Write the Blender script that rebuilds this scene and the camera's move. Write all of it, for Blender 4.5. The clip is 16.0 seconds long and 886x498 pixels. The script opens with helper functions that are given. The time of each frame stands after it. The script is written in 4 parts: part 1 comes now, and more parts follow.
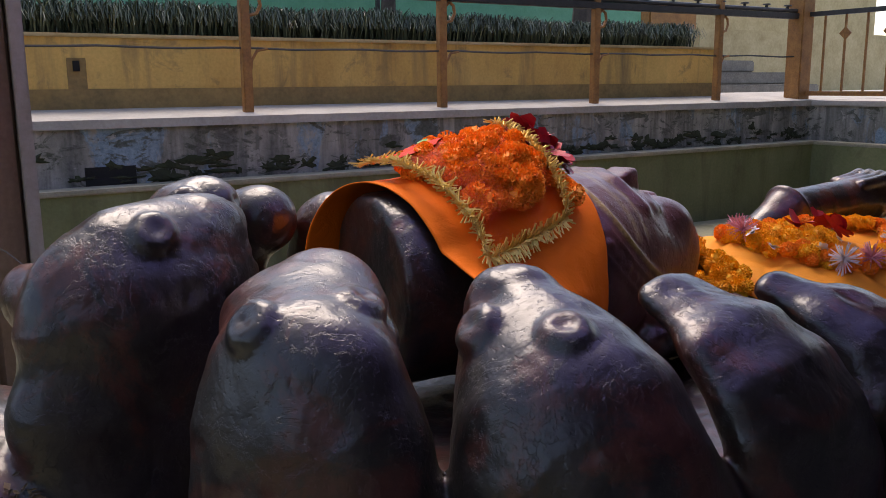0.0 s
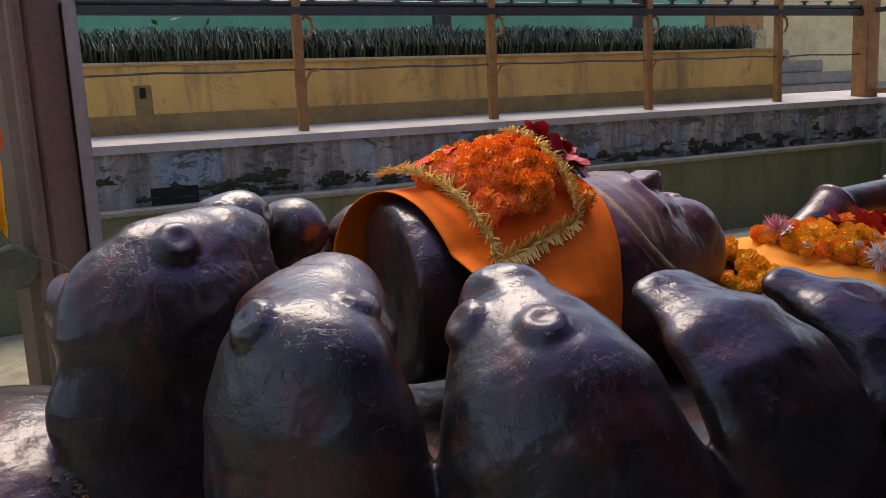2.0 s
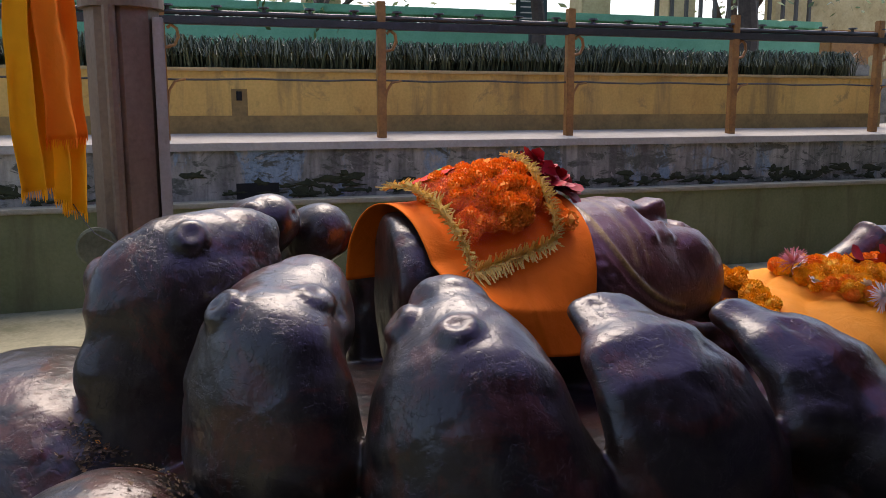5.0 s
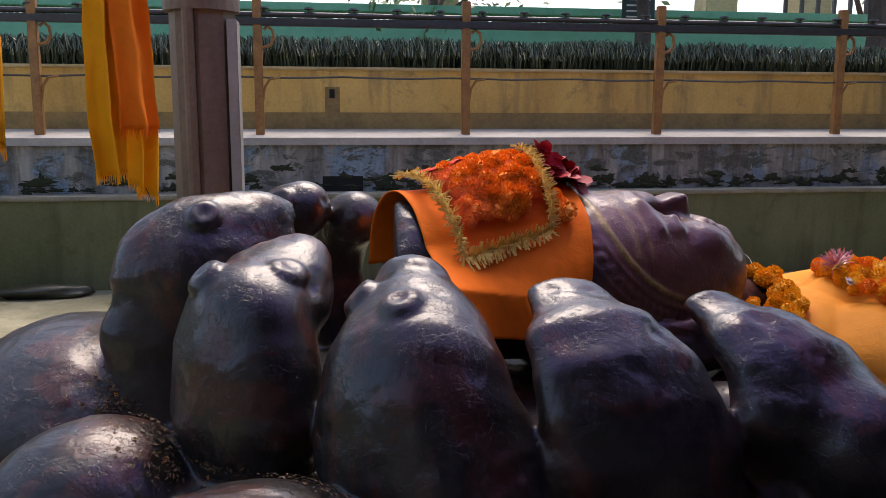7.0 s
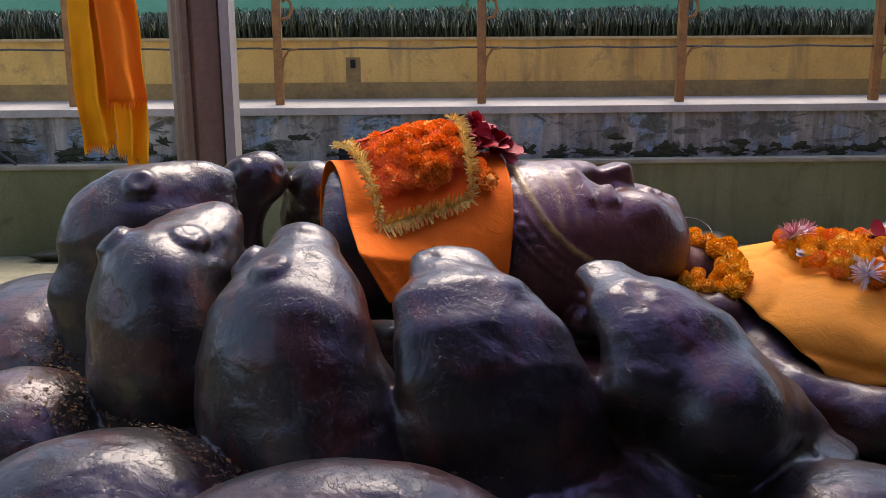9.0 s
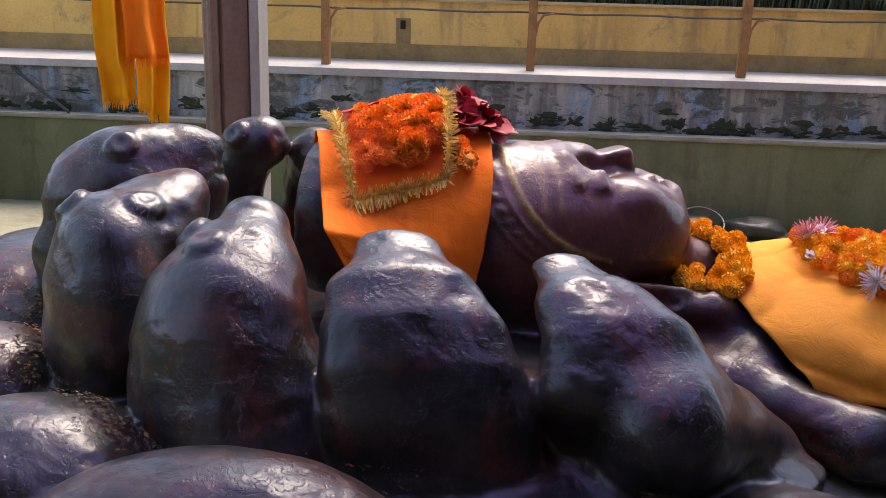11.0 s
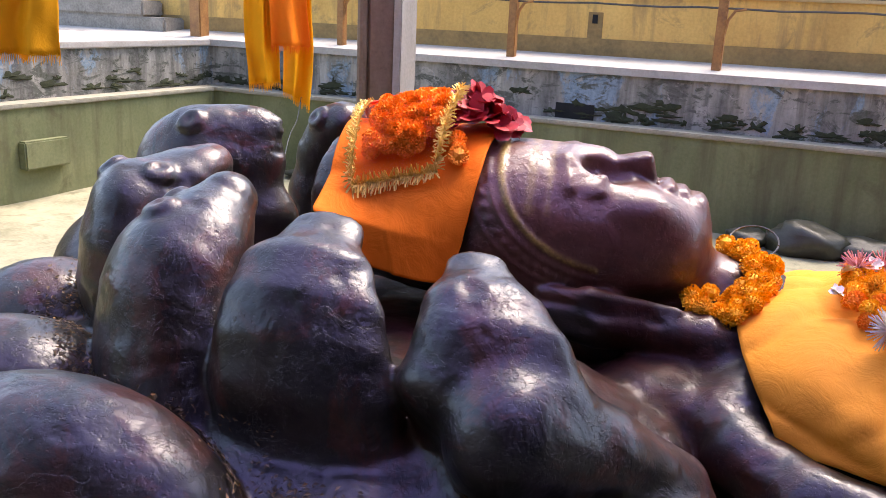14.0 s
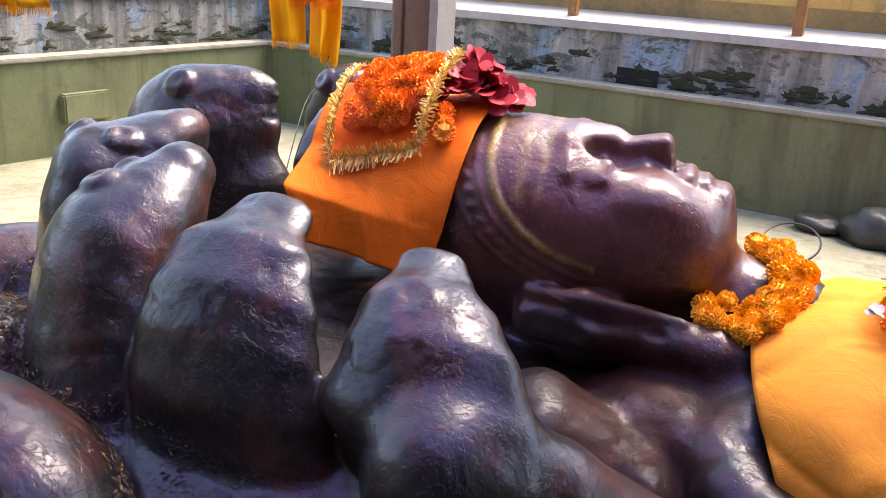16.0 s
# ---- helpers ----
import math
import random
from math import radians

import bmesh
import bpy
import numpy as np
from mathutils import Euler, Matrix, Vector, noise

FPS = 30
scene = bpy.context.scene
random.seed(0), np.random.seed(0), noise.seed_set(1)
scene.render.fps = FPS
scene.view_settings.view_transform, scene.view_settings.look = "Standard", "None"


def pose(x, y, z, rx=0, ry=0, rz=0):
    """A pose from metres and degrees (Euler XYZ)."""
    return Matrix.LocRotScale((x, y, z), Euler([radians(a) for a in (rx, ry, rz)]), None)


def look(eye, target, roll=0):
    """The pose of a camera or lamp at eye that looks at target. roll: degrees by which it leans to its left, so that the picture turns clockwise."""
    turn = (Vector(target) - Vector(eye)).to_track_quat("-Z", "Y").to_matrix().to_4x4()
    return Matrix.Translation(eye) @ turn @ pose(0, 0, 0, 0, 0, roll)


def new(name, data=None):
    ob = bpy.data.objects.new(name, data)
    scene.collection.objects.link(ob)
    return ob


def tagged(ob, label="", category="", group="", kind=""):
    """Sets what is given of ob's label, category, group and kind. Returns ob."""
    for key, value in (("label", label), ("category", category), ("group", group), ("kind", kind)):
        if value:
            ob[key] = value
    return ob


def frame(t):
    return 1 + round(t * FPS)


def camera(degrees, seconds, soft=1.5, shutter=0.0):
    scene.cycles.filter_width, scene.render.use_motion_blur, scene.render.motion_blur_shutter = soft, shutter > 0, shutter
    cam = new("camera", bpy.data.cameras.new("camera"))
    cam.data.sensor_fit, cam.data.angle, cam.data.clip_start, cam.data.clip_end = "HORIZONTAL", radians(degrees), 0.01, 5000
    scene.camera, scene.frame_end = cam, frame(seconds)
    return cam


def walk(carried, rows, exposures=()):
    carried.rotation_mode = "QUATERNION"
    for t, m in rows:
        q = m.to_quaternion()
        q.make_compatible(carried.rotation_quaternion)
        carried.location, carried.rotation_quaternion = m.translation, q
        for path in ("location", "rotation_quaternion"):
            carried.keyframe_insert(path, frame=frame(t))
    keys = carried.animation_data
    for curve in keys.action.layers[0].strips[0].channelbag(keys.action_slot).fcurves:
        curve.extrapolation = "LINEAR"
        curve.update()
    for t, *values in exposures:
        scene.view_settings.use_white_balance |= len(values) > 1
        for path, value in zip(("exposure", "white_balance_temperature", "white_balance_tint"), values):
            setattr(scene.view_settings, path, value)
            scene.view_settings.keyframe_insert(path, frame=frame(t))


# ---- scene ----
cam = camera(54.6, 16.0, soft=0.6)
PATH = [
    (0, (-1.54, 0.392, 1.512), (-0.496, 2.056, 1.135), -0.5),
    (0.5, (-1.496, 0.303, 1.516), (-0.483, 1.989, 1.156), -1.4),
    (1, (-1.427, 0.24, 1.498), (-0.451, 1.949, 1.146), -2.1),
    (1.5, (-1.413, 0.211, 1.494), (-0.48, 1.945, 1.145), -2.5),
    (2, (-1.415, 0.172, 1.497), (-0.53, 1.933, 1.157), -2.8),
    (2.5, (-1.418, 0.156, 1.487), (-0.569, 1.937, 1.155), -2.3),
    (3, (-1.403, 0.079, 1.509), (-0.595, 1.88, 1.184), -1.5),
    (5.5, (-1.003, -0.408, 1.569), (-0.45, 1.487, 1.245), -0.2),
    (6, (-0.893, -0.487, 1.565), (-0.433, 1.433, 1.245), -0.4),
    (6.5, (-0.749, -0.557, 1.54), (-0.391, 1.384, 1.219), -0.1),
    (7, (-0.609, -0.611, 1.533), (-0.31, 1.34, 1.211), 0.2),
    (7.5, (-0.46, -0.649, 1.533), (-0.215, 1.307, 1.2), -0.0),
    (8, (-0.297, -0.704, 1.536), (-0.105, 1.257, 1.193), -0.1),
    (8.5, (-0.101, -0.737, 1.546), (0.034, 1.224, 1.178), -0.5),
    (9, (0.047, -0.772, 1.547), (0.129, 1.187, 1.153), -0.4),
    (11.3, (0.651, -0.624, 1.621), (0.445, 1.303, 1.124), 2.1),
    (11.5, (0.773, -0.616, 1.627), (0.485, 1.3, 1.13), 1.8),
    (12, (1.006, -0.603, 1.641), (0.551, 1.278, 1.137), 1.4),
    (12.5, (1.232, -0.569, 1.644), (0.634, 1.27, 1.134), 1.3),
    (13, (1.452, -0.529, 1.662), (0.753, 1.272, 1.144), 1.6),
    (13.5, (1.619, -0.492, 1.669), (0.85, 1.278, 1.145), 1.9),
    (14, (1.727, -0.417, 1.68), (0.913, 1.33, 1.144), 2.6),
    (14.5, (1.792, -0.275, 1.649), (0.947, 1.452, 1.099), 3.4),
    (15, (1.887, -0.098, 1.668), (0.988, 1.591, 1.087), 3.9),
    (15.5, (1.912, 0.048, 1.685), (0.972, 1.703, 1.072), 3.9),
    (16, (1.909, 0.122, 1.703), (0.921, 1.737, 1.061), 3.3),
]
walk(cam, [(t, look(eye, target, roll)) for t, eye, target, roll in PATH],
     [(t, e + 0.46, 7400, 20) for t, e in ((0.0, 0.60), (7.5, 0.70), (9.0, 0.95), (11.5, 1.40), (12.5, 1.6), (14.0, 1.82), (16.0, 1.98))])

# ---- world, sun ----
SUN_EL, SUN_AZ = 62.0, 20.0   # degrees; the sun stands behind the far wall, a little to the right
world = bpy.data.worlds.new("sky")
scene.world = world
world.use_nodes = True
wn = world.node_tree
sky = wn.nodes.new("ShaderNodeTexSky")
sky.sky_type = "NISHITA"
sky.sun_disc = False
sky.sun_elevation = radians(SUN_EL)
sky.sun_rotation = radians(SUN_AZ)
sky.dust_density = 1.0
wn.links.new(sky.outputs[0], wn.nodes["Background"].inputs[0])
wn.nodes["Background"].inputs[1].default_value = 0.14
sun = new("sun", bpy.data.lights.new("sun", "SUN"))
sun.data.energy, sun.data.angle, sun.data.color = 2.0, radians(40), (1.0, 0.95, 0.88)
sun.matrix_world = look((0, 0, 0), (-math.sin(radians(SUN_AZ)) * math.cos(radians(SUN_EL)), -math.cos(radians(SUN_AZ)) * math.cos(radians(SUN_EL)), -math.sin(radians(SUN_EL))))


# ---- materials ----
def mat(name, rough=0.6, metal=0.0, coat=0.0, spec=0.5, coat_rough=0.2):
    m = bpy.data.materials.new(name)
    m.use_nodes = True
    p = m.node_tree.nodes["Principled BSDF"]
    p.inputs["Roughness"].default_value = rough
    p.inputs["Metallic"].default_value = metal
    p.inputs["Coat Weight"].default_value = coat
    p.inputs["Coat Roughness"].default_value = coat_rough
    p.inputs["Specular IOR Level"].default_value = spec
    return m, m.node_tree, p


def node(nt, kind, **values):
    n = nt.nodes.new(kind)
    for k, v in values.items():
        n.inputs[k].default_value = v
    return n


def noise_tex(nt, scale, detail=5.0, rough=0.6, distort=0.0, stretch=None, space="Object"):
    n = node(nt, "ShaderNodeTexNoise", Scale=scale, Detail=detail, Roughness=rough, Distortion=distort)
    c = nt.nodes.new("ShaderNodeTexCoord")
    if stretch:
        mp = node(nt, "ShaderNodeMapping", Scale=stretch)
        nt.links.new(c.outputs[space], mp.inputs[0])
        nt.links.new(mp.outputs[0], n.inputs[0])
    else:
        nt.links.new(c.outputs[space], n.inputs[0])
    return n.outputs[0]


def ramp(nt, src, *stops):
    r = nt.nodes.new("ShaderNodeValToRGB")
    e = r.color_ramp.elements
    while len(e) < len(stops):
        e.new(0.5)
    for el, (pos, col) in zip(e, stops):
        el.position = pos
        el.color = (*col, 1) if isinstance(col, tuple) else (col, col, col, 1)
    nt.links.new(src, r.inputs[0])
    return r.outputs[0]


def mix(nt, fac, a, b, mode="MIX"):
    m = nt.nodes.new("ShaderNodeMix")
    m.data_type, m.blend_type = "RGBA", mode
    for sock, v in ((m.inputs[0], fac), (m.inputs[6], a), (m.inputs[7], b)):
        if isinstance(v, (int, float)):
            sock.default_value = v if sock.type == "VALUE" else (v, v, v, 1)
        elif isinstance(v, tuple):
            sock.default_value = (*v, 1)
        else:
            nt.links.new(v, sock)
    return m.outputs[2]


def bump(nt, p, src, strength=0.3, dist=0.01, coat=False):
    b = node(nt, "ShaderNodeBump", Strength=strength, Distance=dist)
    nt.links.new(src, b.inputs["Height"])
    nt.links.new(b.outputs[0], p.inputs["Normal"])
    if coat:
        nt.links.new(b.outputs[0], p.inputs["Coat Normal"])


def plain(name, dark, light, rough=0.7, scale=8.0, fine=60.0, strength=0.25, dist=0.006, metal=0.0, stretch=None, **kw):
    """A surface with two scales of variation between two colours."""
    m, nt, p = mat(name, rough, metal, **kw)
    big, small = noise_tex(nt, scale, 6, 0.65, stretch=stretch), noise_tex(nt, fine, 4, 0.6)
    c = mix(nt, 0.35, ramp(nt, big, (0.3, dark), (0.7, light)), ramp(nt, small, (0.3, dark), (0.7, light)))
    nt.links.new(c, p.inputs["Base Color"])
    bump(nt, p, mix(nt, 0.5, big, small), strength, dist)
    return m


def stone_material():
    """Oiled black stone: sooty black, worn brown-red in patches, the face stained brown with bands of yellow paste."""
    m, nt, p = mat("oiled_stone", 0.42, coat=0.30, coat_rough=0.14, spec=0.5)
    a = node(nt, "ShaderNodeAttribute")
    a.attribute_name = "stain"
    sep = nt.nodes.new("ShaderNodeSeparateColor")
    nt.links.new(a.outputs["Color"], sep.inputs[0])
    big, mid, fine = noise_tex(nt, 3.2, 6, 0.62, 0.6), noise_tex(nt, 14, 6, 0.65), noise_tex(nt, 85, 4, 0.6)
    black = ramp(nt, mid, (0.3, (0.008, 0.007, 0.007)), (0.75, (0.032, 0.027, 0.023)))
    rust = ramp(nt, mid, (0.3, (0.032, 0.009, 0.006)), (0.75, (0.100, 0.028, 0.016)))
    body = mix(nt, ramp(nt, noise_tex(nt, 3.6, 7, 0.66, 0.6), (0.50, 0.0), (0.57, 0.85)), black, rust)
    dry = noise_tex(nt, 2.1, 6, 0.65, 0.4, None)
    body = mix(nt, ramp(nt, dry, (0.54, 0.0), (0.68, 0.6)), body, (0.020, 0.017, 0.010))
    face = ramp(nt, mid, (0.25, (0.065, 0.020, 0.012)), (0.75, (0.15, 0.052, 0.034)))
    body = mix(nt, sep.outputs[0], body, face)
    paste = ramp(nt, fine, (0.3, (0.26, 0.17, 0.03)), (0.7, (0.46, 0.32, 0.07)))
    wear = nt.nodes.new("ShaderNodeMath")
    wear.operation = "MULTIPLY"
    nt.links.new(sep.outputs[1], wear.inputs[0])
    nt.links.new(ramp(nt, mid, (0.30, 0.15), (0.55, 0.9)), wear.inputs[1])
    body = mix(nt, wear.outputs[0], body, paste)
    body = mix(nt, sep.outputs[2], body, ramp(nt, mid, (0.3, (0.020, 0.005, 0.004)), (0.75, (0.060, 0.014, 0.009))))
    nt.links.new(body, p.inputs["Base Color"])
    dull = ramp(nt, sep.outputs[2], (0.10, 0.0), (0.60, 1.0))
    nt.links.new(mix(nt, dull, ramp(nt, mix(nt, 0.35, big, mid), (0.36, 0.30), (0.64, 0.46)), 0.58), p.inputs["Roughness"])
    nt.links.new(ramp(nt, sep.outputs[2], (0.10, 0.30), (0.60, 0.05)), p.inputs["Coat Weight"])
    nt.links.new(ramp(nt, sep.outputs[2], (0.10, 0.5), (0.60, 0.15)), p.inputs["Specular IOR Level"])
    lump, pit = noise_tex(nt, 9, 3, 0.5, 0.4), ramp(nt, noise_tex(nt, 70, 3, 0.5), (0.28, 0.0), (0.40, 1.0))
    ripple = noise_tex(nt, 30, 4, 0.6, 0.8)
    flake = ramp(nt, noise_tex(nt, 6.0, 8, 0.68, 0.5), (0.54, 0.0), (0.552, 0.5), (0.62, 0.55), (0.63, 1.0))
    h = mix(nt, ramp(nt, big, (0.46, 0.02), (0.66, 0.40)), lump, mid)
    h = mix(nt, 0.09, mix(nt, 0.06, mix(nt, 0.13, h, flake), pit), ripple)
    bump(nt, p, h, 0.65, 0.018, True)
    return m


def pool_upper_material():
    """Bare cement with flaked blue paint, streaks and moss towards the joint."""
    m, nt, p = mat("stained_cement", 0.85)
    big = noise_tex(nt, 2.2, 6, 0.6, 0.4)
    streak = noise_tex(nt, 6.0, 5, 0.6, 0.2, (1, 1, 0.22))
    fine = noise_tex(nt, 45, 5, 0.65)
    moss = noise_tex(nt, 4.0, 7, 0.7, 0.8, (1, 1, 2.2))
    c = ramp(nt, streak, (0.30, (0.06, 0.06, 0.048)), (0.48, (0.21, 0.205, 0.175)), (0.70, (0.46, 0.44, 0.37)))
    blue = ramp(nt, fine, (0.3, (0.10, 0.20, 0.30)), (0.7, (0.22, 0.36, 0.46)))
    c = mix(nt, ramp(nt, noise_tex(nt, 3.1, 7, 0.7, 0.5, (1, 1, 0.5)), (0.54, 0.0), (0.60, 0.8)), c, blue)
    c = mix(nt, ramp(nt, moss, (0.52, 0.0), (0.58, 0.92)), c, (0.035, 0.045, 0.022))
    drip = noise_tex(nt, 9.0, 4, 0.6, 0.1, (1, 1, 0.08))
    c = mix(nt, ramp(nt, drip, (0.50, 0.0), (0.62, 0.7)), c, (0.055, 0.052, 0.042))
    c = mix(nt, ramp(nt, noise_tex(nt, 7.5, 5, 0.7, 0.6), (0.62, 0.0), (0.66, 0.7)), c, (0.42, 0.40, 0.35))
    c = mix(nt, 0.22, c, ramp(nt, fine, (0.3, 0.06), (0.7, 0.34)))
    nt.links.new(c, p.inputs["Base Color"])
    bump(nt, p, mix(nt, 0.5, moss, fine), 0.5, 0.015)
    return m


def cloth_material(name, col, weave=900.0):
    m, nt, p = mat(name, 0.75, spec=0.2)
    p.inputs["Sheen Weight"].default_value = 0.0
    big, fine = noise_tex(nt, 5, 4), noise_tex(nt, weave, 2)
    d = tuple(0.82 * v for v in col)
    nt.links.new(mix(nt, 0.3, ramp(nt, big, (0.3, d), (0.7, col)), ramp(nt, fine, (0.3, d), (0.7, col))), p.inputs["Base Color"])
    crease = noise_tex(nt, 7, 5, 0.6, 1.2)
    bump(nt, p, mix(nt, 0.03, crease, fine), 0.28, 0.03)
    p.inputs["Subsurface Weight"].default_value = 0.0
    return m


STONE = stone_material()
CEMENT = pool_upper_material()
LEDGE = plain("worn_ledge", (0.16, 0.155, 0.115), (0.36, 0.34, 0.26), 0.8, 5, 50, 0.3)
WALK = plain("cement_walk", (0.26, 0.245, 0.22), (0.46, 0.44, 0.40), 0.85, 3, 50, 0.2)


def stained_plaster(name, dark, light, dirt):
    m, nt, p = mat(name, 0.85)
    big, fine = noise_tex(nt, 1.6, 6, 0.65, 0.3, (1, 1, 0.6)), noise_tex(nt, 40, 5, 0.6)
    drip = noise_tex(nt, 5.0, 6, 0.65, 0.3, (1, 1, 0.10))
    blot = noise_tex(nt, 3.2, 7, 0.7, 0.6)
    c = mix(nt, 0.3, ramp(nt, big, (0.3, dark), (0.7, light)), ramp(nt, fine, (0.3, dark), (0.7, light)))
    c = mix(nt, ramp(nt, drip, (0.52, 0.0), (0.72, 0.75)), c, dirt)
    c = mix(nt, ramp(nt, blot, (0.58, 0.0), (0.68, 0.55)), c, dirt)
    nt.links.new(c, p.inputs["Base Color"])
    bump(nt, p, mix(nt, 0.5, blot, fine), 0.3, 0.008)
    return m


YELLOW = stained_plaster("stained_yellow_plaster", (0.44, 0.26, 0.065), (0.80, 0.53, 0.16), (0.17, 0.125, 0.065))
POOLGREEN = stained_plaster("streaked_algae_plaster", (0.085, 0.105, 0.040), (0.20, 0.215, 0.105), (0.075, 0.07, 0.035))
POOLFLOOR = stained_plaster("stained_pool_floor", (0.13, 0.125, 0.07), (0.35, 0.33, 0.22), (0.09, 0.095, 0.045))
CREAM = plain("cream_plaster", (0.34, 0.26, 0.12), (0.60, 0.50, 0.29), 0.85, 3, 25, 0.3)
DADO = plain("damp_plaster", (0.16, 0.11, 0.045), (0.40, 0.26, 0.09), 0.85, 4, 30, 0.3)
STEP = plain("grey_step", (0.13, 0.12, 0.10), (0.32, 0.30, 0.26), 0.85, 5, 40, 0.35)
RUST = plain("rusty_paint", (0.16, 0.065, 0.022), (0.42, 0.20, 0.055), 0.6, 9, 60, 0.3)
IRON = plain("dark_iron", (0.02, 0.02, 0.022), (0.05, 0.047, 0.045), 0.45, 15, 80, 0.25)
PILLAR = plain("painted_pillar", (0.085, 0.052, 0.030), (0.22, 0.150, 0.095), 0.6, 4, 40, 0.25, stretch=(1, 1, 0.3))
PALE = plain("pale_timber", (0.22, 0.20, 0.17), (0.38, 0.35, 0.31), 0.7, 5, 50, 0.25, stretch=(1, 1, 0.2))
ORANGE = cloth_material("orange_cloth", (0.95, 0.185, 0.005))
SAFFRON = cloth_material("saffron_cloth", (0.96, 0.34, 0.025))
YELLOWC = cloth_material("yellow_cloth", (0.95, 0.40, 0.005))
GREENP = plain("green_paint", (0.08, 0.30, 0.18), (0.17, 0.46, 0.30), 0.7, 4, 40, 0.2)
# near-black colour that stands for the shade inside holes
BLACK = plain("hole_shade_black", (0.004, 0.004, 0.005), (0.012, 0.012, 0.012), 0.9)
def tarp_material():
    m, nt, p = mat("lilac_sheet", 0.6)
    t = nt.nodes.new("ShaderNodeBsdfTranslucent")
    c = ramp(nt, noise_tex(nt, 1.5, 4), (0.3, (0.46, 0.46, 0.76)), (0.7, (0.56, 0.55, 0.84)))
    nt.links.new(c, t.inputs[0])
    nt.links.new(c, p.inputs["Base Color"])
    x = node(nt, "ShaderNodeMixShader", Fac=0.88)
    nt.links.new(p.outputs[0], x.inputs[1])
    nt.links.new(t.outputs[0], x.inputs[2])
    nt.links.new(x.outputs[0], nt.nodes["Material Output"].inputs[0])
    return m


TARP = tarp_material()
# dark finish of the unseen slabs that keep sky light off the statue
BLOCKER = plain("dark_blocker", (0.06, 0.05, 0.045), (0.12, 0.10, 0.085), 0.85)
EARTH = plain("garden_soil", (0.035, 0.04, 0.02), (0.09, 0.10, 0.05), 0.9, 3, 40, 0.4)


# ---- mesh helpers ----
def obj(name, bm, material, parent=None, smooth=False):
    me = bpy.data.meshes.new(name)
    bm.to_mesh(me)
    bm.free()
    if smooth:
        me.polygons.foreach_set("use_smooth", [True] * len(me.polygons))
    for m in material if isinstance(material, (list, tuple)) else [material]:
        me.materials.append(m)
    ob = new(name, me)
    ob.parent = parent
    return ob


def part(name, bm, material, parent, label="", smooth=False):
    return tagged(obj(name, bm, material, parent, smooth), label)


def empty(name, at=(0, 0, 0)):
    e = new(name)
    e.location = at
    e.empty_display_size = 0.1
    return e


def box(x0, x1, y0, y1, z0, z1, bev=0.0, bm=None):
    bm = bm or bmesh.new()
    r = bmesh.ops.create_cube(bm, size=1, matrix=Matrix.Translation(((x0 + x1) / 2, (y0 + y1) / 2, (z0 + z1) / 2)) @ Matrix.Diagonal((x1 - x0, y1 - y0, z1 - z0, 1)))
    if bev:
        es = list({e for v in r["verts"] for e in v.link_edges})
        bmesh.ops.bevel(bm, geom=es, offset=bev, segments=2, affect="EDGES")
    return bm


def tube(points, radius, sides=8, bm=None, flat=1.0):
    """A round bar along points; radius may be a number or one for each point."""
    bm = bm or bmesh.new()
    pts = [Vector(p) for p in points]
    rad = radius if isinstance(radius, (list, tuple)) else [radius] * len(pts)
    rings, up = [], None
    for i, p in enumerate(pts):
        d = (pts[min(i + 1, len(pts) - 1)] - pts[max(i - 1, 0)]).normalized()
        side = up if up is not None else (Vector((0, 0, 1)) if abs(d.z) < 0.9 else Vector((1, 0, 0)))
        a = d.cross(side).normalized()
        up = a.cross(d).normalized()
        rings.append([bm.verts.new(p + rad[i] * (math.cos(k * math.tau / sides) * a + flat * math.sin(k * math.tau / sides) * up)) for k in range(sides)])
    for r0, r1 in zip(rings, rings[1:]):
        for k in range(sides):
            bm.faces.new((r0[k], r0[(k + 1) % sides], r1[(k + 1) % sides], r1[k]))
    bm.faces.new(rings[0][::-1])
    bm.faces.new(rings[-1])
    return bm


def sheet(fn, nu, nv, thick=0.0, bm=None):
    """A cloth from fn(u, v) with u, v in 0..1; thick gives it a second side."""
    bm = bm or bmesh.new()
    g = [[bm.verts.new(fn(i / nu, j / nv)) for j in range(nv + 1)] for i in range(nu + 1)]
    fs = [bm.faces.new((g[i][j], g[i + 1][j], g[i + 1][j + 1], g[i][j + 1])) for i in range(nu) for j in range(nv)]
    if thick:
        bmesh.ops.recalc_face_normals(bm, faces=fs)
        bmesh.ops.solidify(bm, geom=fs, thickness=thick)
    return bm


def wob(x, y, z, scale=1.0, seed=0.0):
    return noise.noise(Vector((x * scale + seed, y * scale - seed, z * scale + 0.37 * seed)))


def structure(ob, label=""):
    return tagged(ob, label, kind="structure")


# ---- the pool and its surroundings ----
XL, XR, YB, YN = -4.15, 7.2, 6.5, -2.2        # upper faces of the pool's walls
FLOOR, MID, TOP = 0.12, 0.86, 1.30            # pool floor, inner ledge, walkway
YY = 7.1                                      # yellow garden wall
structure(obj("floor", sheet(lambda u, v: (XL - 0.1 + u * (XR - XL + 0.2), YN - 0.1 + v * (YB - YN + 0.2), FLOOR + 0.012 * wob(u * 11, v * 9, 0)), 60, 50), POOLFLOOR, smooth=True), "pale stone pool floor stained with green algae")
structure(obj("wall_north", box(XL - 0.3, XR + 0.3, YB, YB + 0.3, 0.0, TOP - 0.05), CEMENT), "cement pool wall with flaked blue paint and moss")
structure(obj("wall_west", box(XL - 0.3, XL, YN, YB, 0.0, TOP - 0.05), CEMENT), "cement pool wall with flaked blue paint and moss")
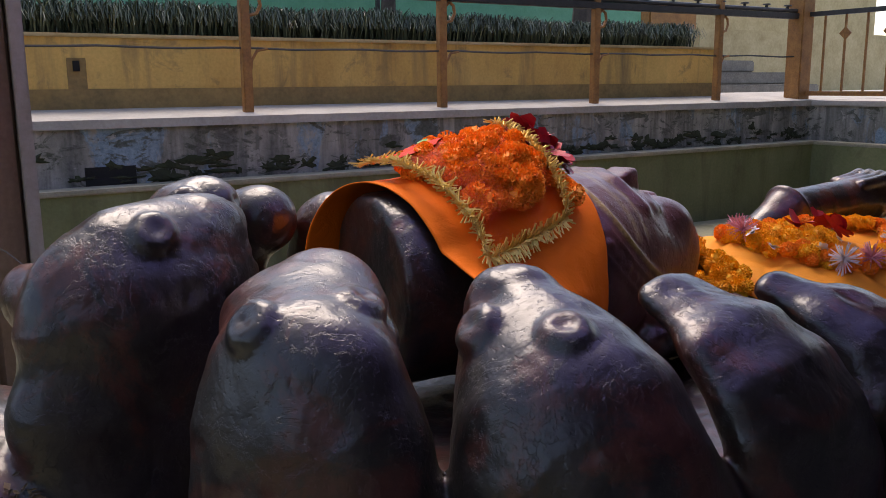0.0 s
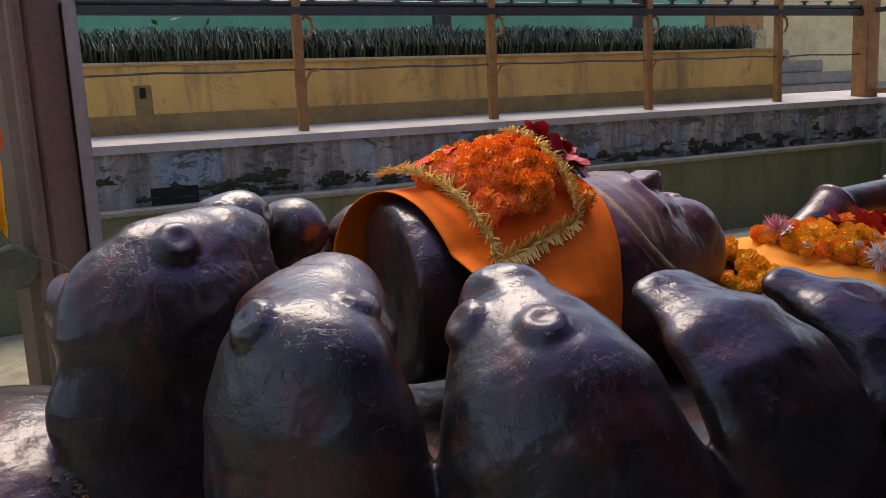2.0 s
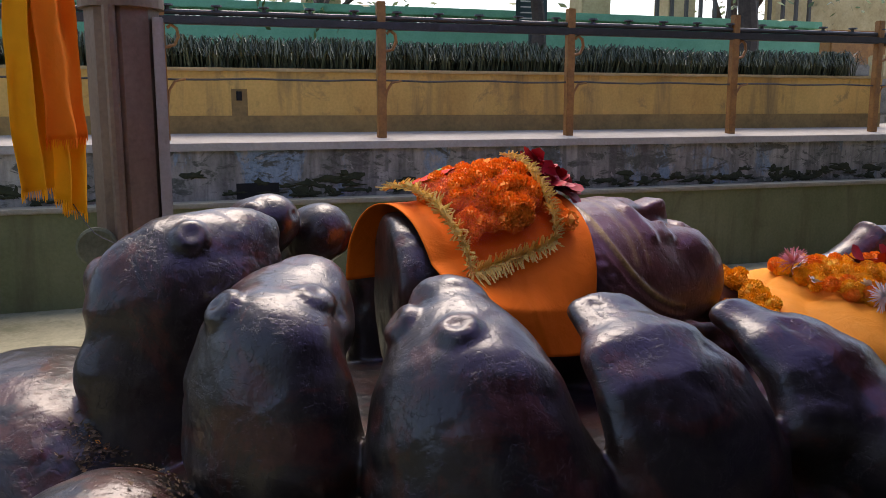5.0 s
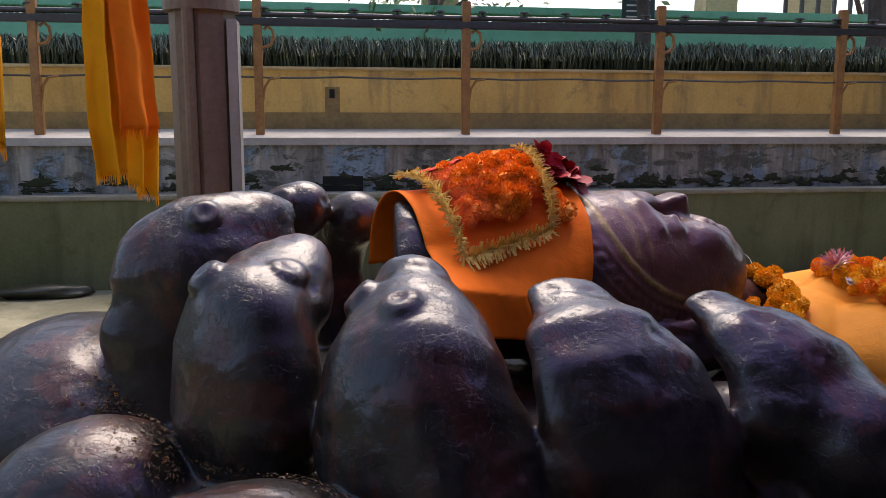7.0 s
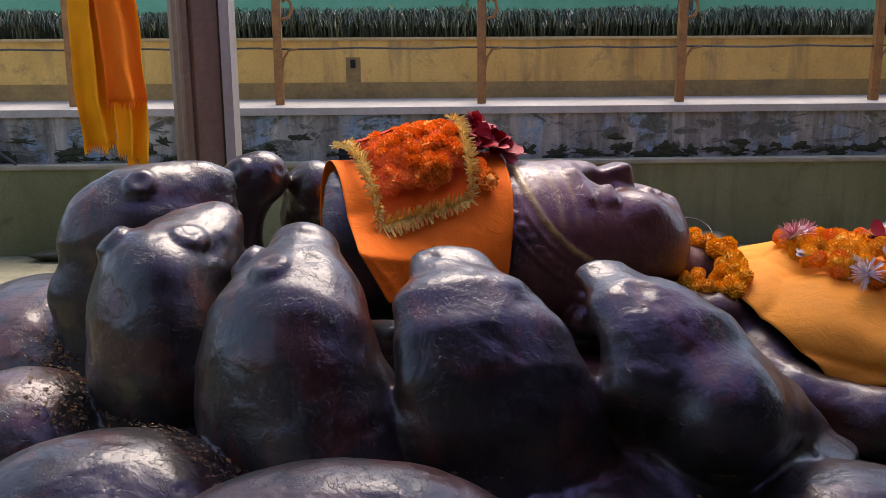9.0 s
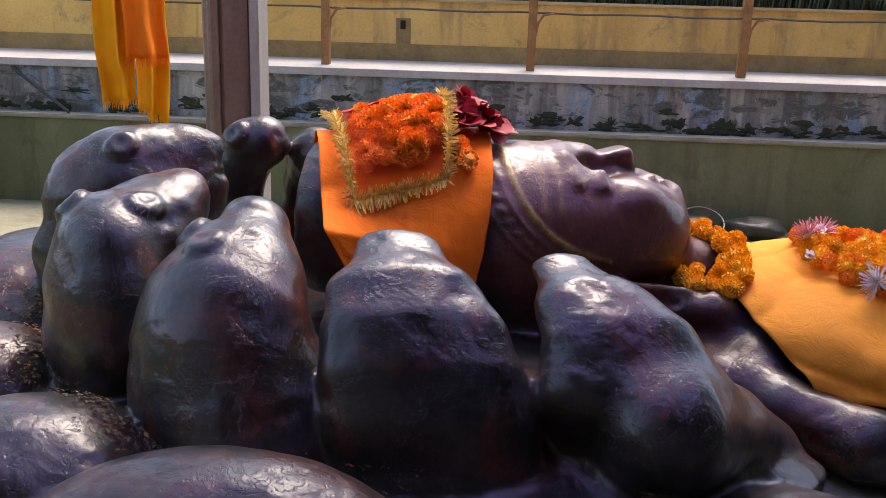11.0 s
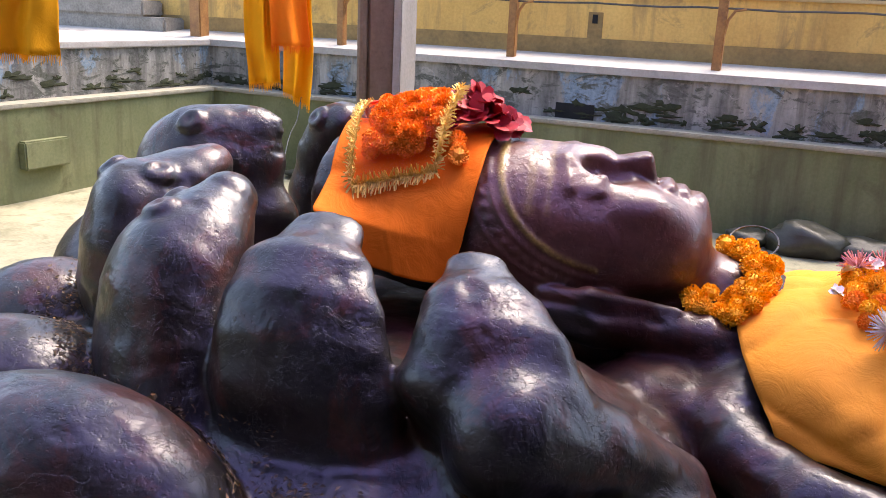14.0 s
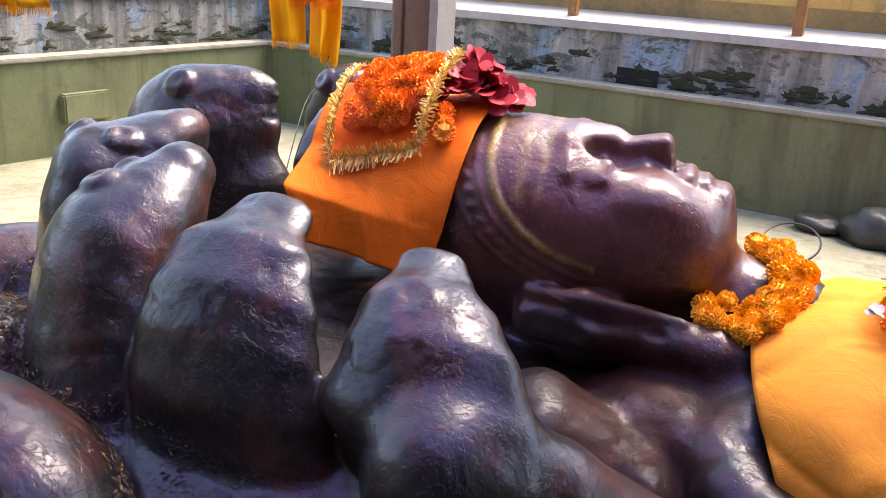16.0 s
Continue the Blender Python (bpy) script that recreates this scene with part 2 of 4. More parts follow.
structure(obj("wall_east", box(XR, XR + 0.3, YN, YB, 0.0, TOP - 0.05), CEMENT), "cement pool wall with flaked blue paint and moss")
structure(obj("wall_south", box(XL - 0.3, XR + 0.3, YN - 0.3, YN, 0.0, TOP - 0.05), CEMENT), "plain cement pool wall")
for nm, (x0, x1, y0, y1) in {"plinth_north": (XL, XR, YB - 0.20, YB), "plinth_west": (XL, XL + 0.20, YN, YB - 0.20), "plinth_east": (XR - 0.20, XR, YN, YB - 0.20)}.items():
    structure(obj(nm, box(x0, x1, y0, y1, 0.0, MID - 0.035), POOLGREEN), "green algae-stained plaster base of the pool wall")
    structure(obj(nm + "_ledge", box(x0 - 0.0, x1 + (0.02 if "west" in nm else 0), y0 - (0.02 if "north" in nm else 0), y1, MID - 0.035, MID, 0.008), LEDGE), "pale worn ledge along the pool wall")
walkway = box(XL - 6, XR + 8, YB - 0.03, YY + 0.3, TOP - 0.06, TOP)
for v in walkway.verts:                       # it falls towards the pool
    if v.co.y > YY and v.co.z > TOP - 0.03:
        v.co.z += 0.085
structure(obj("pavement_north", walkway, WALK), "pale cement walkway round the pool")
structure(obj("pavement_west", box(XL - 6, XL + 0.03, YN, YB - 0.03, TOP - 0.06, TOP - 0.002, 0.01), WALK), "pale cement walkway round the pool")
structure(obj("pavement_east", box(XR - 0.03, XR + 8, YN, YB - 0.03, TOP - 0.06, TOP - 0.002, 0.01), WALK), "pale cement walkway round the pool")
# added out of view: dark backdrop for reflections in the hood fronts
structure(obj("wall_blocker_south", box(-9.0, 11.0, -4.6, -4.3, 0.0, 4.6), BLOCKER), "unseen dark wall added to darken reflections in the stone")
# sheet roof out of view, cut to size for the reflections on the stone
structure(obj("ceiling_canopy", box(-1.5, 3.3, 0.35, 2.75, 3.25, 3.256), TARP), "plain unseen translucent lilac sheet roof over the statue")
# extra unseen piece, added to soften highlights on shoulder and body cloth
structure(obj("ceiling_highlight_blocker", box(1.25, 3.3, 2.75, 4.1, 3.25, 3.256), TARP), "plain unseen translucent lilac sheet roof over the statue")
# likewise added, unseen, to darken what the east-facing stone reflects
structure(obj("wall_blocker_east", box(10.7, 11.0, -4.3, 4.0, 0.0, 4.6), BLOCKER), "unseen dark wall added to darken reflections in the stone")
# both roof slabs are added out of view to shut off the sky
structure(obj("ceiling_blocker_east", box(3.3, 11.0, 0.35, 4.1, 3.3, 3.5), BLOCKER), "unseen dark roof slab added to block sky light")
structure(obj("ceiling_blocker", box(-1.8, 11.0, -4.6, 0.35, 3.3, 3.5), BLOCKER), "unseen dark roof slab added to block sky light")
structure(obj("ground", box(-60, 60, -60, 80, -0.3, -0.02), EARTH), "ground of the garden")

# ---- the reclining statue: one carved mesh ----
HO, HA = Vector((0.45, 2.88, 0.0)), radians(15)       # head frame: origin under the hairline, axis towards the chin
HS, HL = Vector((math.cos(HA), math.sin(HA), 0)), Vector((-math.sin(HA), math.cos(HA), 0))


def head_at(s, l, z):
    p = HO + HS * s + HL * l
    return (p.x, p.y, z)


class Carving:
    """A block of distance values on a grid, to which rounded forms are added and from which they are cut."""

    def __init__(self, lo, hi, step):
        self.lo, self.step = np.array(lo, dtype=np.float32), step
        self.n = [int(math.ceil((b - a) / step)) + 1 for a, b in zip(lo, hi)]
        self.d = np.full(self.n, 1.0, dtype=np.float32)

    def window(self, lo, hi):
        a = [max(0, int((l - o) / self.step)) for l, o in zip(lo, self.lo)]
        b = [min(n, int((h - o) / self.step) + 2) for h, o, n in zip(hi, self.lo, self.n)]
        sl = tuple(slice(i, max(i, j)) for i, j in zip(a, b))
        ax = [self.lo[k] + self.step * np.arange(sl[k].start, sl[k].stop, dtype=np.float32) for k in range(3)]
        return sl, np.meshgrid(*ax, indexing="ij")

    def join(self, sl, e, k):
        d = self.d[sl]
        h = np.clip(0.5 + 0.5 * (d - e) / k, 0, 1)
        self.d[sl] = d + (e - d) * h - k * h * (1 - h)

    def cut(self, sl, e, k):
        d = self.d[sl]
        h = np.clip(0.5 - 0.5 * (d + e) / k, 0, 1)
        self.d[sl] = d + (-e - d) * h + k * h * (1 - h)

    def ellipsoid(self, c, r, k=0.05, yaw=0.0, pitch=0.0, cut=False, power=2.0):
        m = max(r) + 2.2 * k + 0.02
        sl, (X, Y, Z) = self.window([v - m for v in c], [v + m for v in c])
        X, Y, Z = X - c[0], Y - c[1], Z - c[2]
        a, b = radians(yaw), radians(pitch)
        X, Y = X * math.cos(a) + Y * math.sin(a), -X * math.sin(a) + Y * math.cos(a)
        X, Z = X * math.cos(b) + Z * math.sin(b), -X * math.sin(b) + Z * math.cos(b)
        q = (np.abs(X / r[0]) ** power + np.abs(Y / r[1]) ** power + np.abs(Z / r[2]) ** power) ** (1 / power)
        e = (q - 1) * min(r) * (0.6 + 0.4 * np.minimum(q, 1.5))
        (self.cut if cut else self.join)(sl, e, k)

    def limb(self, pts, k=0.05, wide=1.0, across=None, cut=False, soft=0.04):
        """Round cones through pts (x, y, z, radius), joined softly; wide stretches them along the level direction across."""
        m = max(p[3] for p in pts) * max(1, wide) + 2.2 * k + 0.02
        lo = [min(p[i] for p in pts) - m for i in range(3)]
        hi = [max(p[i] for p in pts) + m for i in range(3)]
        sl, g = self.window(lo, hi)
        if across is not None:
            o = pts[0]
            t = (g[0] - o[0]) * across[0] + (g[1] - o[1]) * across[1]
            f = 1 / wide - 1
            g = [g[0] + t * f * across[0], g[1] + t * f * across[1], g[2]]
            sq = []
            for p in pts:
                tp = (p[0] - o[0]) * across[0] + (p[1] - o[1]) * across[1]
                sq.append((p[0] + tp * f * across[0], p[1] + tp * f * across[1], p[2], p[3]))
            pts = sq
        e = None
        for p, q in zip(pts, pts[1:]):
            ba = np.array(q[:3]) - np.array(p[:3])
            ln = float(ba @ ba) + 1e-9
            v = [g[i] - p[i] for i in range(3)]
            h = np.clip((v[0] * ba[0] + v[1] * ba[1] + v[2] * ba[2]) / ln, 0, 1).astype(np.float32)
            s = np.sqrt(sum((v[i] - h * float(ba[i])) ** 2 for i in range(3))) - (p[3] + h * (q[3] - p[3]))
            if e is None:
                e = s
            else:
                w = np.clip(0.5 + 0.5 * (e - s) / soft, 0, 1)
                e = e + (s - e) * w - soft * w * (1 - w)
        (self.cut if cut else self.join)(sl, e, k)

    def settle(self, p):
        """The point of the surface nearest to p, and the way out of it."""
        p = np.array(p, dtype=float)
        for _ in range(12):
            i = np.clip(np.round((p - self.lo) / self.step).astype(int), 2, np.array(self.n) - 3)
            g = np.array([self.d[tuple(i + e)] - self.d[tuple(i - e)] for e in 2 * np.eye(3, dtype=int)])
            g = g / (np.linalg.norm(g) + 1e-9)
            p = p - 0.8 * g * float(self.d[tuple(i)])
        return Vector(p.tolist()), Vector(g.tolist())

    def mesh(self, name):
        """The surface as a net of quads through the cells that it crosses."""
        d = self.d
        s = d < 0
        n = np.array(self.n)
        corners = [(i, j, k) for i in (0, 1) for j in (0, 1) for k in (0, 1)]
        view = lambda a, c: a[c[0]:n[0] - 1 + c[0], c[1]:n[1] - 1 + c[1], c[2]:n[2] - 1 + c[2]]
        count = sum(view(s, c).astype(np.int8) for c in corners)
        cell = np.argwhere((count > 0) & (count < 8))
        ident = np.full(n - 1, -1, dtype=np.int32)
        ident[tuple(cell.T)] = np.arange(len(cell))
        acc, num = np.zeros((len(cell), 3)), np.zeros(len(cell))
        for a in range(3):
            for c in corners:
                if c[a]:
                    continue
                e = list(c)
                e[a] = 1
                va = d[tuple((cell + np.array(c)).T)]
                vb = d[tuple((cell + np.array(e)).T)]
                x = (va < 0) != (vb < 0)
                t = np.where(x, va / np.where(x, va - vb, 1), 0)
                p = np.repeat(np.array([c], dtype=float), len(cell), 0)
                p[:, a] = t
                acc += p * x[:, None]
                num += x
        verts = self.lo + self.step * (cell + acc / num[:, None])
        quads = []
        for a in range(3):
            b, c = (a + 1) % 3, (a + 2) % 3
            lo, hi = [slice(None)] * 3, [slice(None)] * 3
            lo[a], hi[a] = slice(0, -1), slice(1, None)
            x = np.argwhere(s[tuple(lo)] != s[tuple(hi)])
            x = x[(x[:, b] > 0) & (x[:, c] > 0) & (x[:, b] < n[b] - 1) & (x[:, c] < n[c] - 1)]
            ub, uc = np.eye(3, dtype=int)[b], np.eye(3, dtype=int)[c]
            q = np.stack([ident[tuple((x - o).T)] for o in (ub * 0, ub, ub + uc, uc)], 1)
            flip = s[tuple(x.T)]
            q[~flip] = q[~flip][:, ::-1]
            quads.append(q)
        quads = np.concatenate(quads)
        quads = quads[(quads >= 0).all(1)]
        for _ in range(2):                       # soften the stair-steps of the grid
            acc, num = np.zeros_like(verts), np.zeros(len(verts))
            for i in range(4):
                np.add.at(acc, quads[:, i], verts[quads[:, (i + 1) % 4]] + verts[quads[:, (i + 3) % 4]])
                np.add.at(num, quads[:, i], 2)
            verts = 0.5 * verts + 0.5 * acc / np.maximum(num, 1)[:, None]
        me = bpy.data.meshes.new(name)
        me.from_pydata(verts.tolist(), [], quads.tolist())
        me.polygons.foreach_set("use_smooth", [True] * len(me.polygons))
        return me, verts


carve = Carving((-2.15, 0.45, 0.06), (3.95, 4.1, 1.34), 0.012)


def hood(spine, wide, turn):
    """A serpent's head on a flared hood: round cones along spine (x, y, z, radius), stretched to the factor wide along the level direction turn."""
    carve.limb(spine, 0.024, wide, (math.cos(radians(turn)), math.sin(radians(turn))), soft=0.07)


def small_head(foot, tip, tall, r, rt):
    """A lower head of the back row that rises at foot and ends level at tip."""
    m = 0.5 * (r + rt)
    at = lambda f, z, rad: (foot[0] + (tip[0] - foot[0]) * f, foot[1] + (tip[1] - foot[1]) * f, z, rad)
    carve.limb([at(-0.05, 0.28, r * 1.02), at(0.0, tall - 0.50, r), at(0.22, tall - 0.28, r * 0.88), at(0.62, tall - 0.155, m * 0.92), at(1.0, tall - rt, rt)], 0.028, soft=0.07)


def eye(e, r=0.034):
    """A low domed eye in a raised ring, at the place of the surface nearest to e."""
    p, n = carve.settle(e)
    a = n.orthogonal().normalized()
    b = n.cross(a)
    carve.ellipsoid(tuple(p - 0.024 * n), (r, r, r), 0.008)
    ring = [p + (math.cos(k * math.tau / 16) * a + 0.85 * math.sin(k * math.tau / 16) * b) * r * 1.25 - 0.007 * n for k in range(17)]
    carve.limb([(*q, 0.011) for q in ring], 0.008)


# crown, cut flat at its end
carve.limb([(*head_at(-0.62, 0.155, 0.845), 0.325), (*head_at(-0.30, 0.075, 0.845), 0.340), (*head_at(0.05, 0, 0.82), 0.365)], 0.03, soft=0.05)
carve.ellipsoid(head_at(-0.93, 0.15, 0.84), (0.20, 0.8, 0.8), 0.025, -5, cut=True, power=8)
# bed of coils under and round the heads
carve.ellipsoid((-0.10, 2.50, 0.08), (1.33, 1.30, 0.37), 0.06, power=3.0)
carve.ellipsoid((-1.55, 3.00, 0.16), (0.58, 0.64, 0.53), 0.03, 20)
carve.ellipsoid((-1.30, 2.05, 0.16), (0.40, 0.36, 0.42), 0.03, 30)
carve.ellipsoid((-0.82, 1.42, 0.14), (0.52, 0.40, 0.46), 0.03, 30)
carve.ellipsoid((-0.14, 1.08, 0.20), (0.60, 0.36, 0.46), 0.03, 4)
carve.ellipsoid((0.74, 1.06, 0.08), (0.48, 0.36, 0.38), 0.03, 0)
carve.ellipsoid((1.36, 1.46, 0.06), (0.42, 0.40, 0.36), 0.03, 0)
# the serpent heads
hood([(-1.008, 2.703, 0.30, 0.172), (-0.988, 2.756, 0.70, 0.151), (-1.015, 2.781, 0.972, 0.130), (-1.11, 2.755, 1.055, 0.040), (-0.961, 2.80, 1.098, 0.098), (-0.867, 2.858, 1.129, 0.072)], 2.55, 198)
hood([(-0.812, 2.07, 0.30, 0.157), (-0.822, 2.09, 0.586, 0.208), (-0.828, 2.105, 0.768, 0.190), (-0.829, 2.114, 0.894, 0.142), (-0.733, 2.303, 0.922, 0.155), (-0.655, 2.364, 1.010, 0.097)], 1.37, 127)
hood([(-0.201, 1.588, 0.30, 0.234), (-0.299, 1.753, 0.564, 0.255), (-0.325, 1.758, 0.68, 0.211), (-0.323, 1.805, 0.784, 0.194), (-0.306, 1.901, 0.857, 0.156), (-0.301, 2.039, 0.976, 0.105)], 1.237, 156)
hood([(0.333, 1.628, 0.30, 0.161), (0.318, 1.614, 0.545, 0.106), (0.295, 1.644, 0.678, 0.097), (0.262, 1.699, 0.782, 0.086), (0.221, 1.785, 0.868, 0.070), (0.178, 1.98, 0.957, 0.050)], 2.597, 189)
hood([(0.982, 1.821, 0.30, 0.286), (0.971, 1.828, 0.414, 0.147), (0.905, 1.731, 0.622, 0.123), (0.863, 1.791, 0.742, 0.097), (0.802, 1.878, 0.814, 0.075), (0.709, 2.036, 0.887, 0.051)], 2.08, 192)
small_head((-0.84, 3.46), (-0.64, 3.40), 1.20, 0.150, 0.120)
small_head((-0.50, 3.66), (-0.40, 3.50), 1.145, 0.130, 0.130)
small_head((-0.14, 3.60), (-0.11, 3.46), 1.10, 0.140, 0.130)
carve.ellipsoid((-1.295, 2.84, 0.965), (0.070, 0.080, 0.095), 0.06)
carve.ellipsoid((-1.02, 2.735, 0.90), (0.28, 0.17, 0.24), 0.07, 18)
carve.ellipsoid((-1.16, 2.75, 0.82), (0.16, 0.13, 0.20), 0.06, 18)
# worn facets on the brows
rough = random.Random(3)
for c in ((0.24, 1.88), (0.78, 1.95), (-0.28, 1.92), (-0.72, 2.18), (-0.95, 2.80), (0.36, 1.72), (0.90, 1.82)):
    for i in range(4):
        r = rough.uniform(0.04, 0.09)
        p, n = carve.settle((c[0] + rough.gauss(0, 0.10), c[1] + rough.gauss(0, 0.10), 0.98))
        carve.ellipsoid(tuple(p + n * r * 0.955), (r * 1.3, r, r), 0.008, rough.uniform(0, 180), cut=True)
for e in ((-1.012, 2.679, 1.122), (-0.944, 2.113, 1.005), (-0.69, 2.105, 1.018), (-0.362, 1.775, 0.964), (-0.459, 1.951, 0.954), (-0.74, 3.34, 1.10)):
    eye(e)
for c, u in (((-0.66, 2.95, 1.13), (0.8, 0.6)), ((-0.53, 3.37, 1.12), (0.9, -0.3))):
    for k in (-1, 1):
        p, n = carve.settle((c[0] - u[1] * 0.05 * k, c[1] + u[0] * 0.05 * k, c[2]))
        carve.ellipsoid(tuple(p), (0.020, 0.020, 0.016), 0.012, cut=True)
lips = [carve.settle((-0.60 - 0.028 * i, 2.80 + 0.10 * (3 - i) * 0.5, 1.02))[0] for i in range(4)]
carve.limb([(*p, 0.006) for p in lips], 0.008, cut=True)
carve.limb([(1.00, 1.66, 0.52, 0.20), (1.20, 1.84, 0.44, 0.15), (1.40, 2.02, 0.30, 0.12)], 0.05)
# crown, head, jaw
carve.ellipsoid(head_at(0.20, 0, 0.79), (0.50, 0.37, 0.39), 0.05, 15, 7)
carve.ellipsoid(head_at(0.53, 0, 0.80), (0.335, 0.325, 0.225), 0.08, 15, 8, power=2.5)
carve.ellipsoid(head_at(0.34, 0, 0.50), (0.42, 0.30, 0.30), 0.08, 15)
# features, kept plain
carve.ellipsoid(head_at(0.29, 0, 1.130), (0.14, 0.050, 0.042), 0.04, 15, 9)
for side in (-1, 1):
    carve.ellipsoid(head_at(0.46, side * 0.135, 1.130), (0.145, 0.070, 0.095), 0.02, 15, 12, cut=True)
carve.ellipsoid(head_at(0.472, 0, 1.060), (0.150, 0.068, 0.082), 0.005, 15, 14, power=8.0)
for side in (-1, 1):
    carve.limb([(*head_at(0.285, side * 0.05, 1.160), 0.018), (*head_at(0.262, side * 0.15, 1.135), 0.020), (*head_at(0.29, side * 0.27, 1.050), 0.014)], 0.04)
    carve.ellipsoid(head_at(0.375, side * 0.185, 1.030), (0.060, 0.085, 0.050), 0.03, 15)
    lid = [carve.settle(head_at(0.395 + 0.012 * (k % 2), side * (0.10 + 0.05 * k), 1.09 - 0.02 * k))[0] for k in range(4)]
    carve.limb([(*p, 0.009) for p in lid], 0.014)
    carve.ellipsoid(head_at(0.55, side * 0.19, 0.965), (0.13, 0.11, 0.085), 0.06, 15)
    carve.ellipsoid(head_at(0.625, side * 0.035, 1.045), (0.012, 0.018, 0.014), 0.006, cut=True)
carve.ellipsoid(head_at(0.672, 0, 1.005), (0.036, 0.115, 0.060), 0.006, 15, 10, power=4.0)
carve.ellipsoid(head_at(0.732, 0, 0.985), (0.030, 0.098, 0.060), 0.006, 15, 10, power=4.0)
carve.ellipsoid(head_at(0.792, 0, 0.935), (0.050, 0.120, 0.085), 0.020, 15, 8, power=3.0)
# ears with long lobes, neck, shoulders, trunk
for side in (-1, 1):
    carve.limb([(*head_at(0.24, side * 0.34, 0.56), 0.085), (*head_at(0.44, side * 0.36, 0.57), 0.105), (*head_at(0.66, side * 0.375, 0.555), 0.085), (*head_at(0.84, side * 0.385, 0.535), 0.098), (*head_at(0.90, side * 0.380, 0.525), 0.088)], 0.015)
    carve.limb([(*head_at(0.22, side * 0.36, 0.655), 0.030), (*head_at(0.40, side * 0.40, 0.665), 0.034), (*head_at(0.72, side * 0.395, 0.635), 0.026)], 0.012)
    carve.limb([(*head_at(0.34, side * 0.465, 0.640), 0.014), (*head_at(0.46, side * 0.470, 0.635), 0.030), (*head_at(0.66, side * 0.455, 0.610), 0.016)], 0.015, cut=True)
    carve.limb([(*head_at(0.26, side * 0.45, 0.58), 0.022), (*head_at(0.40, side * 0.475, 0.56), 0.016)], 0.02, cut=True)
carve.limb([(*head_at(0.55, 0, 0.62), 0.22), (*head_at(1.05, 0, 0.52), 0.22)], 0.05)
carve.limb([(1.48, 2.52, 0.30, 0.17), (1.66, 2.80, 0.38, 0.22), (1.72, 3.2, 0.40, 0.24), (1.60, 3.6, 0.34, 0.2)], 0.08)
carve.limb([(1.50, 2.56, 0.36, 0.11), (1.56, 2.36, 0.30, 0.12), (1.80, 2.18, 0.26, 0.13), (2.6, 2.10, 0.22, 0.14)], 0.05)
carve.ellipsoid((1.40, 2.74, 0.30), (0.20, 0.20, 0.24), 0.05)
carve.limb([(0.96, 2.30, 0.36, 0.15), (1.22, 2.36, 0.22, 0.15), (1.40, 2.44, 0.10, 0.13)], 0.05, 1.5, (0.45, -0.9))
carve.ellipsoid((1.41, 2.63, 0.44), (0.055, 0.05, 0.05), 0.02)
carve.ellipsoid((1.24, 2.60, 0.28), (0.28, 0.24, 0.20), 0.05)
carve.limb([(1.42, 2.58, 0.40, 0.05), (1.44, 2.48, 0.30, 0.055)], 0.03)
carve.ellipsoid((2.62, 3.08, 0.28), (1.25, 0.82, 0.385), 0.08, 2)
carve.limb([(2.25, 3.50, 0.56, 0.10), (2.45, 3.50, 0.64, 0.10), (2.72, 3.48, 0.78, 0.12), (3.6, 3.46, 0.80, 0.14)], 0.03)
for i in range(4):
    carve.limb([(3.30, 3.38 + 0.06 * i, 0.90, 0.035), (3.55, 3.36 + 0.07 * i, 0.93, 0.034), (3.75, 3.36 + 0.07 * i, 0.90, 0.028)], 0.012)
carve.ellipsoid((2.74, 3.48, 0.785), (0.05, 0.155, 0.155), 0.012, 0, 20)
statue_mesh, pts = carve.mesh("statue")
rel = pts - np.array(HO)
hs, hl, hz = rel @ np.array(HS), rel @ np.array(HL), pts[:, 2]
fuzz = np.array([wob(*p, 6.0) for p in pts.tolist()])
inside = np.sqrt(((hs - 0.34) / 0.66) ** 2 + (hl / 0.47) ** 2 + ((hz - 0.84) / 0.46) ** 2) + 0.10 * fuzz
faceness = np.clip((1.02 - inside) / 0.10, 0, 1)
rim = np.sqrt(((hs - 0.55) / 0.55) ** 2 + ((hz - 1.15) / 0.42) ** 2)
band = lambda v, c, w: np.clip(1.4 - np.abs(v - c) / w, 0, 1)
front = (hs < 0.42) & (hs > -0.15) & (faceness > 0.2)
paste = np.where(front, np.maximum(1.0 * band(rim, 0.97, 0.026), 0.35 * np.where((hz > 0.95) & (rim < 0.9), np.maximum(band(hs, 0.14, 0.018), band(hs, 0.21, 0.012)), 0)), 0)
redness = np.clip(0.35 * np.clip((0.72 - hz) / 0.12, 0, 1) * faceness + np.clip(1.2 - np.abs(pts[:, 0] - 1.25) / 0.38, 0, 1) * np.clip((2.80 - pts[:, 1]) / 0.2, 0, 1) * np.clip((pts[:, 1] - 1.80) / 0.3, 0, 1) * (0.75 + fuzz), 0, 0.85)
# raised bands of the head-dress along the hairline
lift = np.where(front, 0.007 * np.clip(band(rim, 0.97, 0.020) + band(rim, 1.07, 0.012) + 0.8 * band(rim, 1.15, 0.03) * (np.sin(np.arctan2(hz - 1.15, hs - 0.55) * 75) > 0) + band(rim, 1.23, 0.012), 0, 1), 0)
out = np.stack([hl, hz - 0.8], 1)
out /= np.linalg.norm(out, axis=1)[:, None] + 1e-6
statue_mesh.update()
way = np.zeros(len(pts) * 3, dtype=np.float32)
statue_mesh.vertices.foreach_get("normal", way)
way = way.reshape(-1, 3)
lumps = np.array([0.0035 * wob(x, y, z, 7.0, 2.0) + 0.0015 * wob(x, y, z, 17.0, 5.0) for x, y, z in pts.tolist()])
